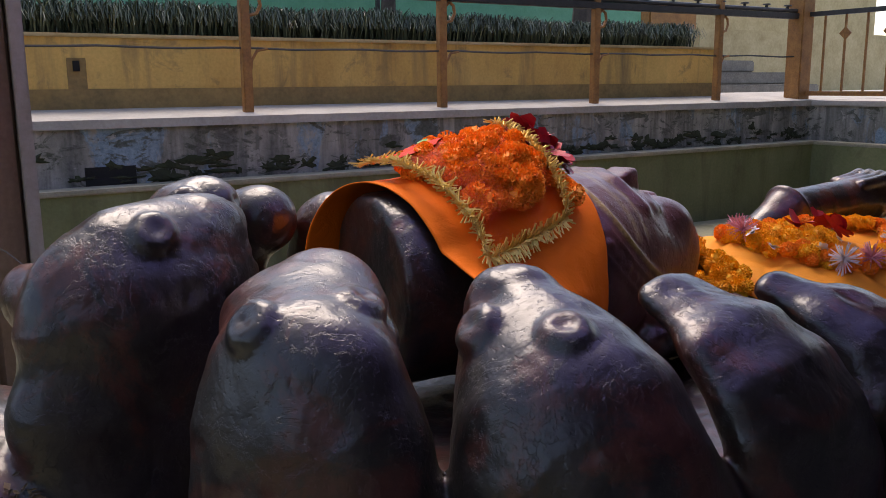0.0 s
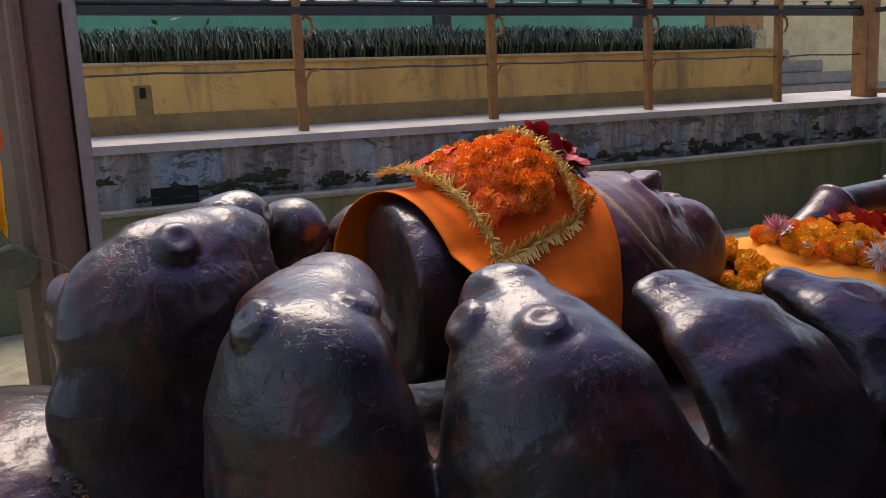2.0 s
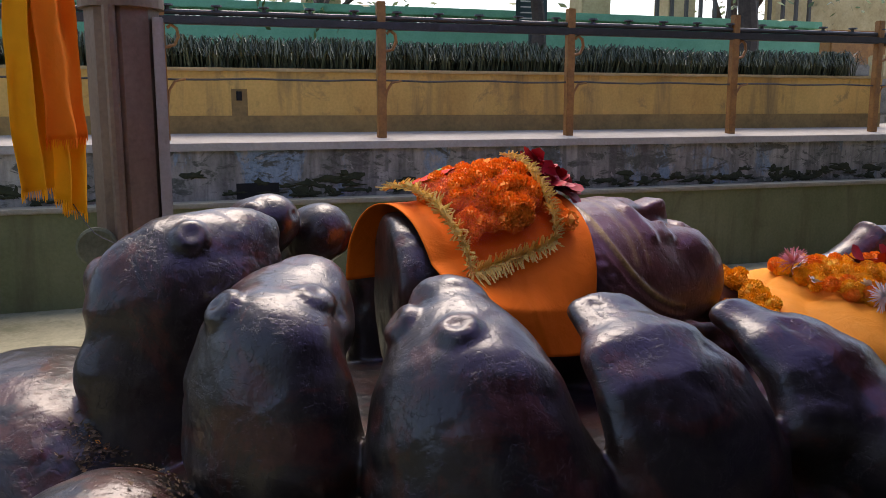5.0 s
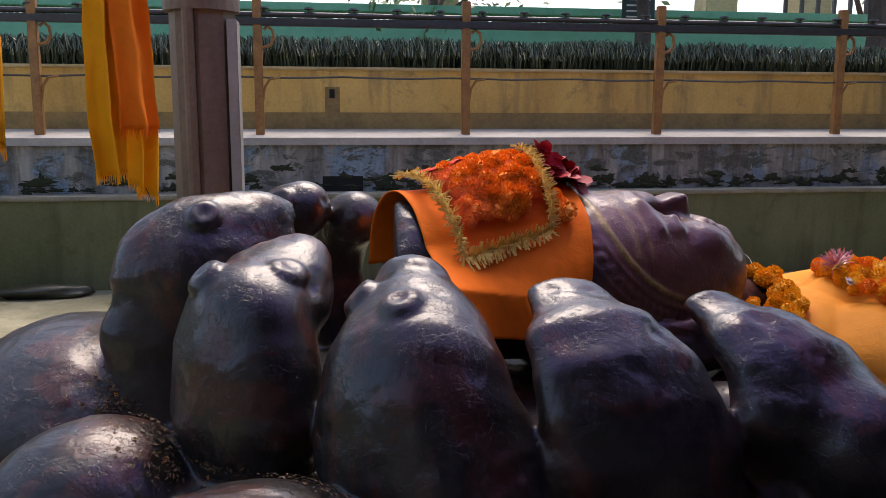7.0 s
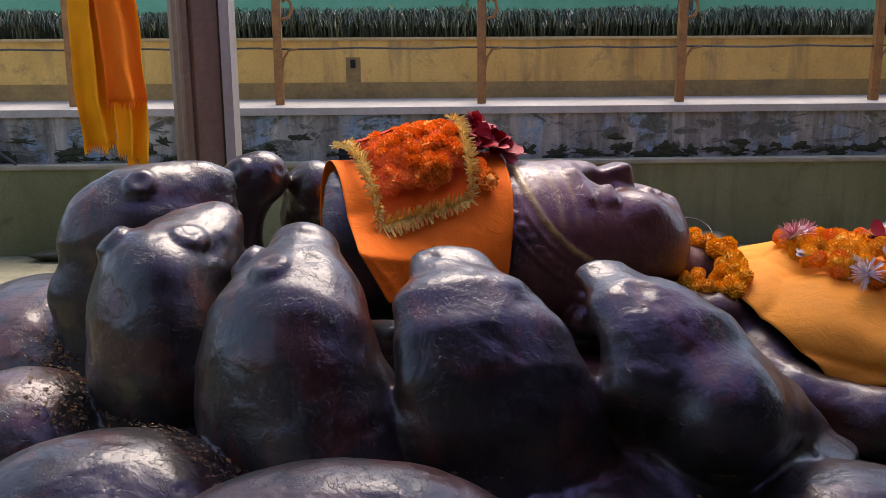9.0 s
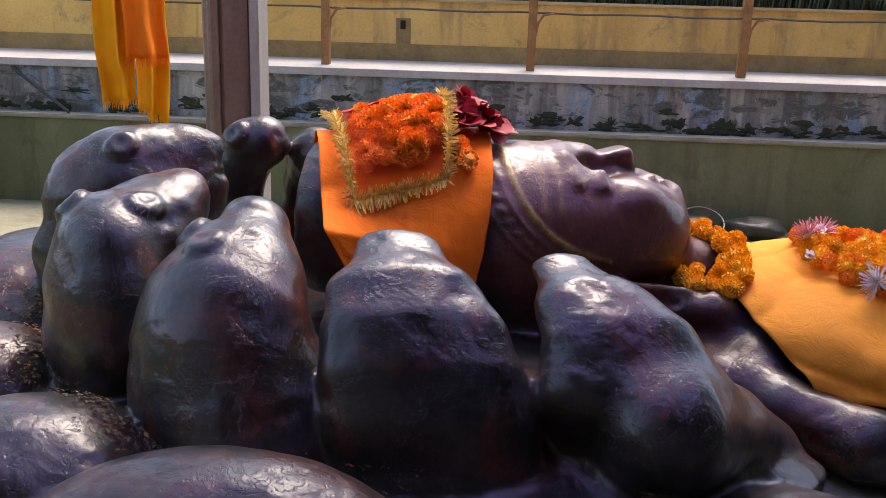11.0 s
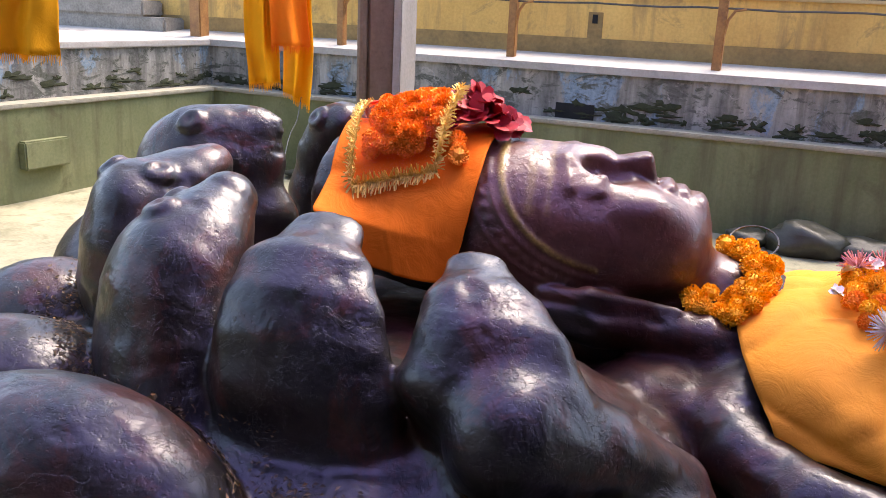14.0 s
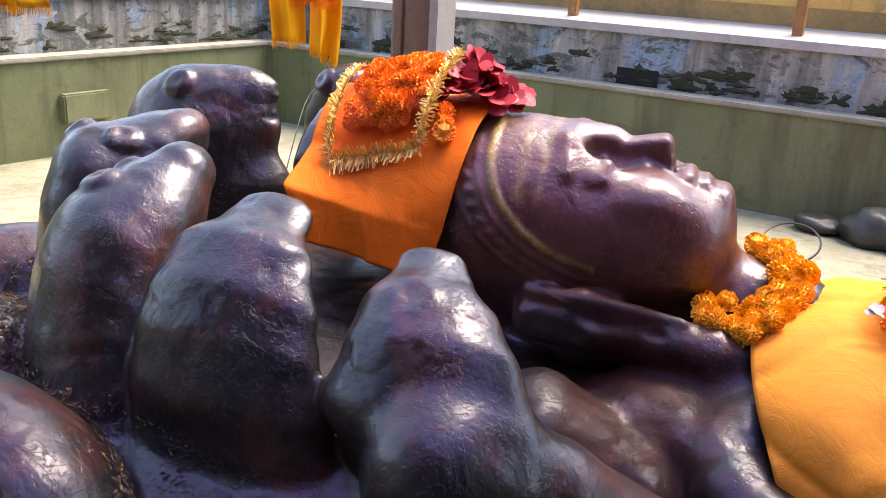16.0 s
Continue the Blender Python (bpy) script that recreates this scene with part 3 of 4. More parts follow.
peel = np.array([wob(x, y, z, 4.5, 9.0) + 0.5 * wob(x, y, z, 12.0, 4.0) for x, y, z in pts.tolist()])
worn = (lumps - 0.0025 * np.clip((peel - 0.24) / 0.03, 0, 1) - 0.0025 * np.clip((peel - 0.42) / 0.03, 0, 1)) * np.clip(1.25 - faceness, 0.25, 1)
moved = pts + worn[:, None] * way + lift[:, None] * (out[:, :1] * np.array(HL) + out[:, 1:] * np.array((0, 0, 1)))
statue_mesh.vertices.foreach_set("co", moved.astype(np.float32).ravel())
stain = statue_mesh.color_attributes.new("stain", "FLOAT_COLOR", "POINT")
stain.data.foreach_set("color", np.stack([faceness, paste, redness, np.ones(len(pts))], 1).astype(np.float32).ravel())
statue_mesh.materials.append(STONE)
tagged(new("statue", statue_mesh), "oiled black stone reclining figure ringed by serpent heads", "statue")


# ---- cloths and offerings ----
def crown_radius(s):
    return 0.340 + 0.025 * min(1, max(0, (s + 0.74) / 0.74))


def crown_point(s, th, off):
    """A point over the crown: s along the head, th from the top, positive towards the near side."""
    r = crown_radius(s) + off
    return head_at(s, 0.2 * max(0.0, -s) - r * math.sin(th), 0.845 + r * math.cos(th))


def crown_cloth(u, v):
    """Cloth over the crown; u along the head, v from the far side over the top to the near hem. Its end at u = 0 is drawn
    out straight towards the serpent heads, the other end clings to the head and hangs down."""
    if v < 0.38:
        l0, z0 = 0.52 - 0.28 * v / 0.38, 0.84 + 0.345 * math.sin(math.pi / 2 * v / 0.38)
    elif v < 0.84:
        f = (v - 0.38) / 0.46
        l0, z0 = 0.24 - 0.60 * f, 1.185 - 0.275 * f
    else:
        f = (v - 0.84) / 0.16
        l0, z0 = -0.36 - 0.03 * f, 0.91 - 0.19 * f
    th = -1.5 + 2.90 * min(v / 0.74, 1.0)
    hang = max(0.0, (v - 0.74) / 0.26)
    s1 = -0.025 - 0.115 * max(0.0, (v - 0.45) / 0.55)
    r1 = crown_radius(s1) + 0.02
    l1, z1 = 0.02 - r1 * math.sin(th) - 0.045 * hang, 0.845 + r1 * math.cos(th) - 0.255 * hang
    lo = max(0.0, (v - 0.45) / 0.55)
    w = u ** 0.75
    s = -0.70 + (s1 + 0.70) * u + 0.10 * max(0.0, (v - 0.84) / 0.16) * (1 - u) + 0.006 * wob(u * 3, v * 9, 4)
    l, z = l0 + (l1 - l0) * w, z0 + (z1 - z0) * w
    fold = 0.008 * wob(u * 4, v * 5, 0, 1.0, 3.0) + 0.014 * lo * math.sin(u * 8 + 0.9 + 1.5 * v) + 0.003 * wob(u * 14, v * 14, 2)
    fold += 0.012 * lo * min(1.0, max(0.0, (u - 0.46 - 0.03 * v) / 0.02)) * max(0.0, 1 - max(0.0, u - 0.5) / 0.4)
    axis = 0.25 * max(0.0, -s)
    y, h = l - axis, z - 0.845
    if h > -0.08:
        d = math.hypot(y, h)
        k = max(d, crown_radius(s) + 0.016) / max(d, 1e-6)
        y, h = y * k, h * k
    d = max(1e-6, math.hypot(y, max(h, 0.0)))
    return head_at(s, axis + y + fold * y / d, 0.845 + h + fold * max(h, 0.0) / d)


tagged(obj("head_cloth", sheet(crown_cloth, 64, 90, 0.004), ORANGE, smooth=True), "plain bright orange cloth draped over the stone crown", "cloth")


def torso_point(x, th, off=0.0):
    k = math.sqrt(max(0.0, 1 - ((x - 2.62) / 1.62) ** 2))
    ry, rz = (1.05 if th > 0 else 0.80) * k + off, 0.11 + 0.345 * k + off
    fold = 0.6 * (0.022 * math.sin(7 * x - 5 * th + 2.5 * wob(x, th, 0, 1.3)) * min(1, 0.25 + abs(th)) + 0.016 * wob(x, th, 1, 4.0) + 0.010 * math.sin(23 * x + 9 * th + 4 * wob(x, th, 3, 2.0)))
    fold -= 0.024 * (1 - abs(math.sin(5.5 * x - 3.2 * th + 2.2 * wob(x, th, 5, 1.6)))) ** 3 + 0.018 * (1 - abs(math.sin(3 * x + 7 * th + 3 * wob(x, th, 8, 1.4)))) ** 4
    top = 0.29 + (rz + fold) * math.cos(th) + 0.05 * math.exp(-((x - 1.75) / 0.35) ** 2) * math.cos(th)
    y = 3.12 - (ry + fold) * math.sin(th)
    if th > 1.2:
        top -= 0.25 * (th - 1.2)
    return (x, y, max(0.13, top))


def torso_cloth(u, v):
    th = -1.3 + 2.60 * v
    edge = 1.41 + 0.155 * max(0, th) ** 2 + 0.08 * max(0, -th)
    return torso_point(edge + (3.8 - edge) * u, th)


def on_torso(x, y, off=0.0):
    """The point of the spread cloth over the plan place x, y."""
    k = math.sqrt(max(0.0, 1 - ((x - 2.62) / 1.62) ** 2))
    return torso_point(x, math.asin(max(-1, min(1, (3.12 - y) / ((1.05 if y < 3.12 else 0.80) * k)))), off)


tagged(obj("body_cloth", sheet(torso_cloth, 150, 90, 0.004), SAFFRON, smooth=True), "creased saffron cloth spread over the reclining body", "cloth")

# ---- pillar with its hanging cloths ----
pillar = empty("pillar", (0, 0, 0))
tagged(pillar, "brown painted timber pillar with a pale edge and iron collar", "pillar")
PX, PY = -1.24, 4.86
shaft = part("shaft", tube([(PX, PY, FLOOR), (PX, PY, 3.4)], 0.195, 8), PILLAR, pillar)
part("pale_edge", box(PX + 0.155, PX + 0.215, PY - 0.17, PY + 0.05, FLOOR, 2.05, 0.006), PALE, pillar, "pale weathered timber strip")
part("pipe", tube([(PX - 0.06, PY - 0.20, FLOOR), (PX - 0.06, PY - 0.20, 2.10)], 0.035, 10), PILLAR, pillar)
part("collar", tube([(PX, PY, 2.10), (PX, PY, 2.19)], 0.225, 24), PILLAR, shaft)


def railing():
    r = empty("railing", (0, 0, 0))
    tagged(r, "rusty orange iron railing with dark top rail round the pool", "railing")
    xs = [0.7 + 1.72 * k for k in range(-2, 4)]
    for x in xs:
        post = part("post", box(x - 0.035, x + 0.035, 6.66, 6.73, TOP, 2.42, 0.006), RUST, r)
        part("bracket", tube([(x + 0.03, 6.695, 1.60), (x + 0.045, 6.695, 1.70), (x + 0.09, 6.695, 1.77), (x + 0.17, 6.695, 1.785)], 0.012, 6), RUST, post)
        part("scroll", tube([(x + 0.03, 6.695, 2.02), (x + 0.10, 6.695, 2.04), (x + 0.13, 6.695, 2.10), (x + 0.12, 6.695, 2.16), (x + 0.08, 6.695, 2.19), (x + 0.05, 6.695, 2.165)], 0.014, 6), RUST, post)
    part("corner_post", box(7.12, 7.32, 6.60, 6.80, TOP, 2.75, 0.01), RUST, r)
    part("corner_post", box(-4.50, -4.36, 6.60, 6.74, TOP, 2.75, 0.01), RUST, r)
    part("top_rail", box(-4.4, 7.2, 6.655, 6.735, 2.195, 2.258, 0.006), IRON, r)
    part("top_rail", tube([(-4.4, 6.695, 2.285), (7.2, 6.695, 2.285)], 0.022, 8), IRON, r)
    part("middle_rod", tube([(-4.4 + 0.29 * i, 6.695, 1.785 + 0.006 * math.sin(i * 1.9)) for i in range(41)], 0.009, 6), IRON, r)
    for i in range(32):
        x = -4.2 + 0.36 * i
        part("knob", tube([(x, 6.695, 2.30), (x, 6.695, 2.325), (x, 6.695, 2.33), (x, 6.695, 2.342)], [0.016, 0.016, 0.045, 0.040], 10), IRON, r)


railing()
structure(obj("garden_wall", box(-12.0, 6.35, YY, YY + 0.3, TOP, 1.865), YELLOW), "yellow plastered garden wall, damp below")
structure(obj("garden_wall_coping", box(-12.0, 6.38, YY - 0.03, YY + 0.33, 1.865, 1.892, 0.008), CREAM), "pale coping of the garden wall")
structure(obj("garden_bed", box(-12.0, 6.35, YY + 0.3, 14.0, 1.2, 1.88), EARTH), "raised garden bed behind the wall")


# ---- flowers ----
ORANGEC = cloth_material("orange_strip", (0.95, 0.22, 0.008))
PETAL = plain("marigold_petals", (0.95, 0.38, 0.004), (1.0, 0.60, 0.018), 0.7, 30, 120, 0.2)
PETALY = plain("yellow_marigold_petals", (0.85, 0.36, 0.01), (0.95, 0.55, 0.03), 0.7, 30, 120, 0.2)
REDP = plain("red_petals", (0.22, 0.003, 0.006), (0.55, 0.010, 0.018), 0.55, 12, 60, 0.3)
WHITEP = plain("white_petals", (0.65, 0.60, 0.50), (0.85, 0.82, 0.74), 0.6, 30, 90, 0.2)
TINSEL = plain("silver_tinsel", (0.62, 0.57, 0.50), (0.90, 0.86, 0.78), 0.3, 30, 90, 0.1)
PINKT = plain("pink_tinsel", (0.50, 0.10, 0.10), (0.85, 0.45, 0.42), 0.4, 30, 90, 0.1)
GOLD = plain("gold_thread", (0.72, 0.44, 0.07), (0.98, 0.72, 0.22), 0.3, 40, 200, 0.3, metal=0.45)
LEAFG = plain("green_leaf", (0.05, 0.22, 0.03), (0.12, 0.40, 0.06), 0.5)


def gauze_material():
    m, nt, p = mat("red_gauze", 0.6, spec=0.3)
    fine = noise_tex(nt, 40, 4)
    nt.links.new(ramp(nt, fine, (0.3, (0.78, 0.030, 0.006)), (0.7, (0.92, 0.075, 0.012))), p.inputs["Base Color"])
    nt.links.new(ramp(nt, noise_tex(nt, 5, 3), (0.35, 0.06), (0.65, 0.22)), p.inputs["Alpha"])
    return m


GAUZE = gauze_material()
GAUZEFOLD = cloth_material("doubled_gauze", (0.62, 0.035, 0.012))


def bloom_mesh(name, material, rnd, size, rings=7):
    """A ruffled ball of many short curled petals, packed in rings."""
    bm = bmesh.new()
    for i in range(rings):
        pol = 0.12 + 2.1 * i / (rings - 1)
        n = 4 + int(10 * math.sin(min(pol, 1.6)))
        for k in range(n):
            a = math.tau * (k + 0.5 * (i % 2)) / n + rnd.uniform(-0.12, 0.12)
            o = Vector((math.sin(pol) * math.cos(a), math.sin(pol) * math.sin(a), math.cos(pol)))
            t = Vector((-math.sin(a), math.cos(a), 0))
            up = o.cross(t).normalized()
            w, h = size * rnd.uniform(0.20, 0.30), size * rnd.uniform(0.10, 0.22)
            c = o * size * rnd.uniform(0.90, 1.04)
            q = [o * size * 0.66, c - t * w, c - t * w * 0.45 + o * size * 0.07 + up * h, c + t * w * 0.45 + o * size * 0.07 - up * h * 0.5, c + t * w]
            vs = [bm.verts.new(v) for v in q]
            for j in range(1, 4):
                bm.faces.new((vs[0], vs[j], vs[j + 1]))
    bmesh.ops.create_icosphere(bm, subdivisions=1, radius=size * 0.80)
    me = bpy.data.meshes.new(name)
    bm.to_mesh(me)
    bm.free()
    me.materials.append(material)
    return me


rnd = random.Random(7)
MARIGOLDS = [bloom_mesh("marigold", PETAL, rnd, 0.036) for _ in range(4)]
DEEP = [bloom_mesh("marigold", plain("deep_marigold_petals", (0.90, 0.22, 0.008), (1.0, 0.42, 0.03), 0.7, 30, 120, 0.2), rnd, 0.036) for _ in range(3)]
YELLOWS = [bloom_mesh("marigold", PETALY, rnd, 0.033) for _ in range(2)]


def bloom(parent, at, meshes, scale=1.0, name="marigold"):
    ob = new(name, rnd.choice(meshes))
    ob.parent = parent
    ob.matrix_basis = Matrix.LocRotScale(Vector(at), Euler((rnd.uniform(0, 6), rnd.uniform(0, 6), rnd.uniform(0, 6))), Vector((1, 1, 1)) * scale * rnd.uniform(0.85, 1.12))
    return ob


def along(points, step):
    out, carry = [], 0.0
    for a, b in zip(points, points[1:]):
        a, b = Vector(a), Vector(b)
        ln = (b - a).length
        d = carry
        while d < ln:
            out.append(a.lerp(b, d / ln))
            d += step
        carry = d - ln
    return out


def curve(points, n=40):
    """A smooth line through points."""
    p = [Vector(q) for q in points]
    out = []
    for i in range(len(p) - 1):
        a, b, c, d = p[max(i - 1, 0)], p[i], p[i + 1], p[min(i + 2, len(p) - 1)]
        for k in range(n // (len(p) - 1)):
            t = k / (n // (len(p) - 1))
            out.append(0.5 * (2 * b + (c - a) * t + (2 * a - 5 * b + 4 * c - d) * t * t + (3 * b - a - 3 * c + d) * t ** 3))
    return out + [p[-1]]


def garland(name, label, line, rows, step, meshes, spread, scale=1.0):
    g = empty(name)
    tagged(g, label, "garland")
    pts_ = along(line, step)
    part("string", tube([p - Vector((0, 0, 0.02)) for p in curve([line[i] for i in range(0, len(line), max(1, len(line) // 10))], 30)], 0.004, 5), PETAL, g)
    for p in pts_:
        for k in range(rows):
            o = Vector((rnd.uniform(-1, 1), rnd.uniform(-1, 1), 0.5 * rnd.uniform(-1, 1))) * spread
            bloom(g, p + o, meshes, scale)
    return g


def rest_on_cloth(line):
    return [Vector((q.x, q.y, max(q.z, on_torso(q.x, q.y, 0.03)[2]))) if q.x > 1.42 else q for q in line]


garland("neck_garland", "thick orange marigold garland round the statue's neck", rest_on_cloth(curve([(1.31, 2.84, 0.66), (1.36, 2.77, 0.61), (1.43, 2.78, 0.64), (1.49, 2.88, 0.70), (1.50, 3.02, 0.74), (1.46, 3.14, 0.765), (1.39, 3.20, 0.78), (1.31, 3.17, 0.775)], 56)), 5, 0.060, MARIGOLDS + YELLOWS[:1], 0.050, 1.15)
loop = [(1.86, 3.14), (1.85, 2.97), (1.88, 2.81), (1.96, 2.68), (2.08, 2.61), (2.25, 2.62), (2.55, 2.70), (2.70, 2.95), (2.45, 3.14), (2.1, 3.2), (1.92, 3.18), (1.84, 3.14)]
body_garland = garland("body_garland", "heaped orange marigold garland laid on the saffron cloth", curve([on_torso(x, y, 0.035) for x, y in loop], 66), 4, 0.056, MARIGOLDS + DEEP, 0.050)
for x, y in ((1.90, 2.95), (2.02, 2.92), (1.97, 2.84), (2.12, 2.88), (2.2, 2.98), (2.05, 3.04), (1.86, 3.04)):
    bloom(body_garland, on_torso(x, y, 0.05), YELLOWS, 1.1)
    bloom(body_garland, on_torso(x + 0.05, y - 0.04, 0.04), MARIGOLDS, 1.1)


def petal(bm, base, out, up, size, curl):
    side = out.cross(up).normalized()
    g = []
    for i in range(4):
        t = i / 3
        w = size * 0.42 * math.sin(math.pi * (0.12 + 0.78 * t)) ** 0.7
        c = base + out * size * t + up * size * (curl * t * t)
        g.append([bm.verts.new(c + side * w * j + up * size * 0.10 * abs(j) * (1 - t)) for j in (-1, 0, 1)])
    for i in range(3):
        for j in range(2):
            bm.faces.new((g[i][j], g[i + 1][j], g[i + 1][j + 1], g[i][j + 1]))


def flower(name, label, at, size, n, material, parent=None, flatness=0.7):
    bm = bmesh.new()
    tilt = Euler((rnd.uniform(-0.7, 0.7), rnd.uniform(-0.7, 0.7), rnd.uniform(0, 6))).to_matrix()
    for k in range(n):
        a = math.tau * k / n * (1 + (k >= n / 2) * 0.13) + rnd.uniform(-0.2, 0.2)
        lift = rnd.uniform(0.1, 1.2) * flatness
        out = tilt @ Vector((math.cos(a), math.sin(a), lift)).normalized()
        petal(bm, Vector((0, 0, 0)), out, (tilt @ Vector((0, 0, 1))), size * rnd.uniform(0.8, 1.15), rnd.uniform(-0.35, 0.25))
    ob = obj(name, bm, material, smooth=True)
    ob.location = at
    return tagged(ob, label, "flower")


for i in range(22):
    a, k = i * 2.4, 0.026 * math.sqrt(i)
    s, l = -0.10 + k * math.cos(a) * 1.15, 0.0 + k * math.sin(a)
    z = 1.235 + 0.115 * math.exp(-((s + 0.13) / 0.08) ** 2 - (l / 0.09) ** 2)
    tagged(flower("red_flower", "deep red hibiscus flower piled on the statue's crown", head_at(s, l, z), 0.072, 11, REDP), group="red flowers on the crown")
for x, y in ((2.22, 3.04), (2.35, 2.98), (2.42, 3.06), (2.30, 2.90)):
    tagged(flower("red_flower", "deep red hibiscus flower in the marigold heap", on_torso(x, y, 0.06), 0.085, 7, REDP), group="red flowers on the body")
for x, y in ((1.80, 2.99), (1.88, 3.10), (1.77, 2.86), (1.95, 2.74), (2.08, 2.76)):
    tagged(flower("white_flower", "small pale cream flower among the marigolds", on_torso(x, y, 0.085), 0.035, 8, WHITEP), group="pale flowers on the body")


def pompom(at, material, label, size=0.075):
    bm = bmesh.new()
    for k in range(90):
        d = Vector((rnd.gauss(0, 1), rnd.gauss(0, 1), rnd.gauss(0.3, 1))).normalized()
        s = d.orthogonal().normalized() * 0.0028
        tip = d * size * rnd.uniform(0.75, 1.1)
        t = d.cross(s).normalized() * 0.0028
        v = [bm.verts.new(q) for q in (s, -0.5 * s + t, -0.5 * s - t, tip + s * 0.7, tip - 0.4 * s + t * 0.7, tip - 0.4 * s - t * 0.7)]
        for f in ((0, 1, 4, 3), (1, 2, 5, 4), (2, 0, 3, 5), (3, 4, 5)):
            bm.faces.new([v[j] for j in f])
    ob = obj("tinsel_pompom", bm, material)
    ob.location = at
    return tagged(ob, label, "decoration", "tinsel pompoms")


for x, y, m, lb in ((1.83, 3.06, PINKT, "pink and silver tinsel pompom on the garland"), (1.92, 3.16, PINKT, "pink and silver tinsel pompom on the garland"), (1.94, 2.63, TINSEL, "silver tinsel pompom on the garland"), (2.10, 2.60, PINKT, "pink and silver tinsel pompom on the garland"), (2.4, 2.66, TINSEL, "silver tinsel pompom on the garland")):
    pompom(on_torso(x, y, 0.075), m, lb)

tagged(obj("wire_ring", tube([(1.43 + 0.10 * math.cos(a * 0.26), 3.30 + 0.09 * math.sin(a * 0.26), 0.80 + 0.05 * math.sin(a * 0.26)) for a in range(25)], 0.004, 5), IRON), "thin dark wire ring lying by the garland", "ring")

# ---- gauze with gold fringe over the crown's marigolds ----
CORN = ((-0.64, -0.30), (-0.585, 1.20), (-0.235, 0.96), (-0.20, -0.05))    # left, bottom, right, top corners as (s, th)


def gauze_point(u, v, extra=0.0):
    a = [CORN[0][i] + (CORN[1][i] - CORN[0][i]) * v for i in (0, 1)]
    b = [CORN[3][i] + (CORN[2][i] - CORN[3][i]) * v for i in (0, 1)]
    s, th = [a[i] + (b[i] - a[i]) * u for i in (0, 1)]
    bulge = max(0, math.sin(math.pi * max(0.0, min(1, u)))) ** 0.7 * max(0, math.sin(math.pi * max(0.0, min(1.0, v)))) ** 0.7
    heap = (0.045 + 0.09 * max(0.0, min(1.0, u))) * max(0.0, 1 - max(0.0, v)) ** 0.75
    return crown_point(s, th, 0.030 + heap + 0.045 * bulge + 0.008 * wob(u, v, 0, 7.0) + extra)


gauze = tagged(obj("gauze_scarf", sheet(gauze_point, 36, 36), GAUZE, smooth=True), "sheer red gauze scarf with a gold fringe over flowers", "scarf")
part("fold", sheet(lambda u, v: gauze_point(0.02 + 0.62 * u * (1 - 0.5 * v), 0.01 + 0.20 * v, 0.007), 20, 8), GAUZEFOLD, gauze, "doubled red edge of the gauze", True)
EDGES = [[(0, v / 40) for v in range(41)], [(u / 40, 1) for u in range(41)], [(1, 1 - v / 40) for v in range(41)]]
for edge in EDGES:
    bm = bmesh.new()
    n = len(edge)
    ins = lambda q: (0.022 + 0.956 * q[0], 0.022 + 0.956 * q[1])
    rows_ = [[bm.verts.new(gauze_point(*q, 0.006)) for q in edge], [bm.verts.new(gauze_point(*ins(q), 0.007)) for q in edge]]
    for i in range(n - 1):
        bm.faces.new((rows_[0][i], rows_[0][i + 1], rows_[1][i + 1], rows_[1][i]))
    for i in range(n - 1):
        for k in range(9):
            q = edge[i]
            t = rnd.random()
            q = (q[0] + (edge[i + 1][0] - q[0]) * t, q[1] + (edge[i + 1][1] - q[1]) * t)
            o = (q[0] - 0.5, q[1] - 0.5)
            j = rnd.uniform(-0.05, 0.05)
            ln = rnd.uniform(-0.07, 0.11)
            out = (q[0] + (ln * (1 if q[0] > 0.99 else -1 if q[0] < 0.01 else 0)) + (j if 0.01 < q[0] < 0.99 else 0), q[1] + (ln if q[1] > 0.99 else 0) + (j if q[1] <= 0.99 else 0))
            a, b = Vector(gauze_point(*q, 0.008)), Vector(gauze_point(max(-0.2, min(1.2, out[0])), min(1.2, out[1]), rnd.uniform(0.0, 0.030)))
            w = (b - a).cross(Vector((0, -0.6, 0.8))).normalized() * 0.0030
            up = w.cross(b - a).normalized() * 0.003
            vs = [bm.verts.new(p) for p in (a - w, a + w, b + w, b - w, a + up, b + up)]
            bm.faces.new((vs[0], vs[1], vs[2], vs[3]))
            bm.faces.new((vs[0], vs[4], vs[5], vs[3]))
            bm.faces.new((vs[4], vs[1], vs[2], vs[5]))
    part("gold_fringe", bm, GOLD, gauze, "crinkled gold tinsel fringe")
crown_garland = empty("crown_garland")
tagged(crown_garland, "orange marigold garland heaped under the red gauze", "garland")
for i in range(130):
    u, v = rnd.uniform(0.16, 0.92), rnd.uniform(0.0, 0.74)
    deep = -0.030 + rnd.uniform(-0.02, 0.014) if i < 90 else rnd.uniform(-0.12, -0.06) * (1 - v)
    bloom(crown_garland, gauze_point(u, v, deep + 0.004), DEEP, 1.12)
for s, th in ((-0.16, 0.66), (-0.15, 0.76), (-0.17, 0.56)):
    bloom(crown_garland, crown_point(s, th, 0.05), DEEP, 1.0)
leaf = bmesh.new()
petal(leaf, Vector((0, 0, 0)), Vector((0.7, -0.5, 0.3)).normalized(), Vector((0, -0.4, 0.9)).normalized(), 0.035, 0.2)
leaf = obj("green_leaf", leaf, LEAFG)
leaf.location = gauze_point(0.30, 0.10, 0.008)
tagged(leaf, "small fresh green leaf lying on the gauze", "leaf")

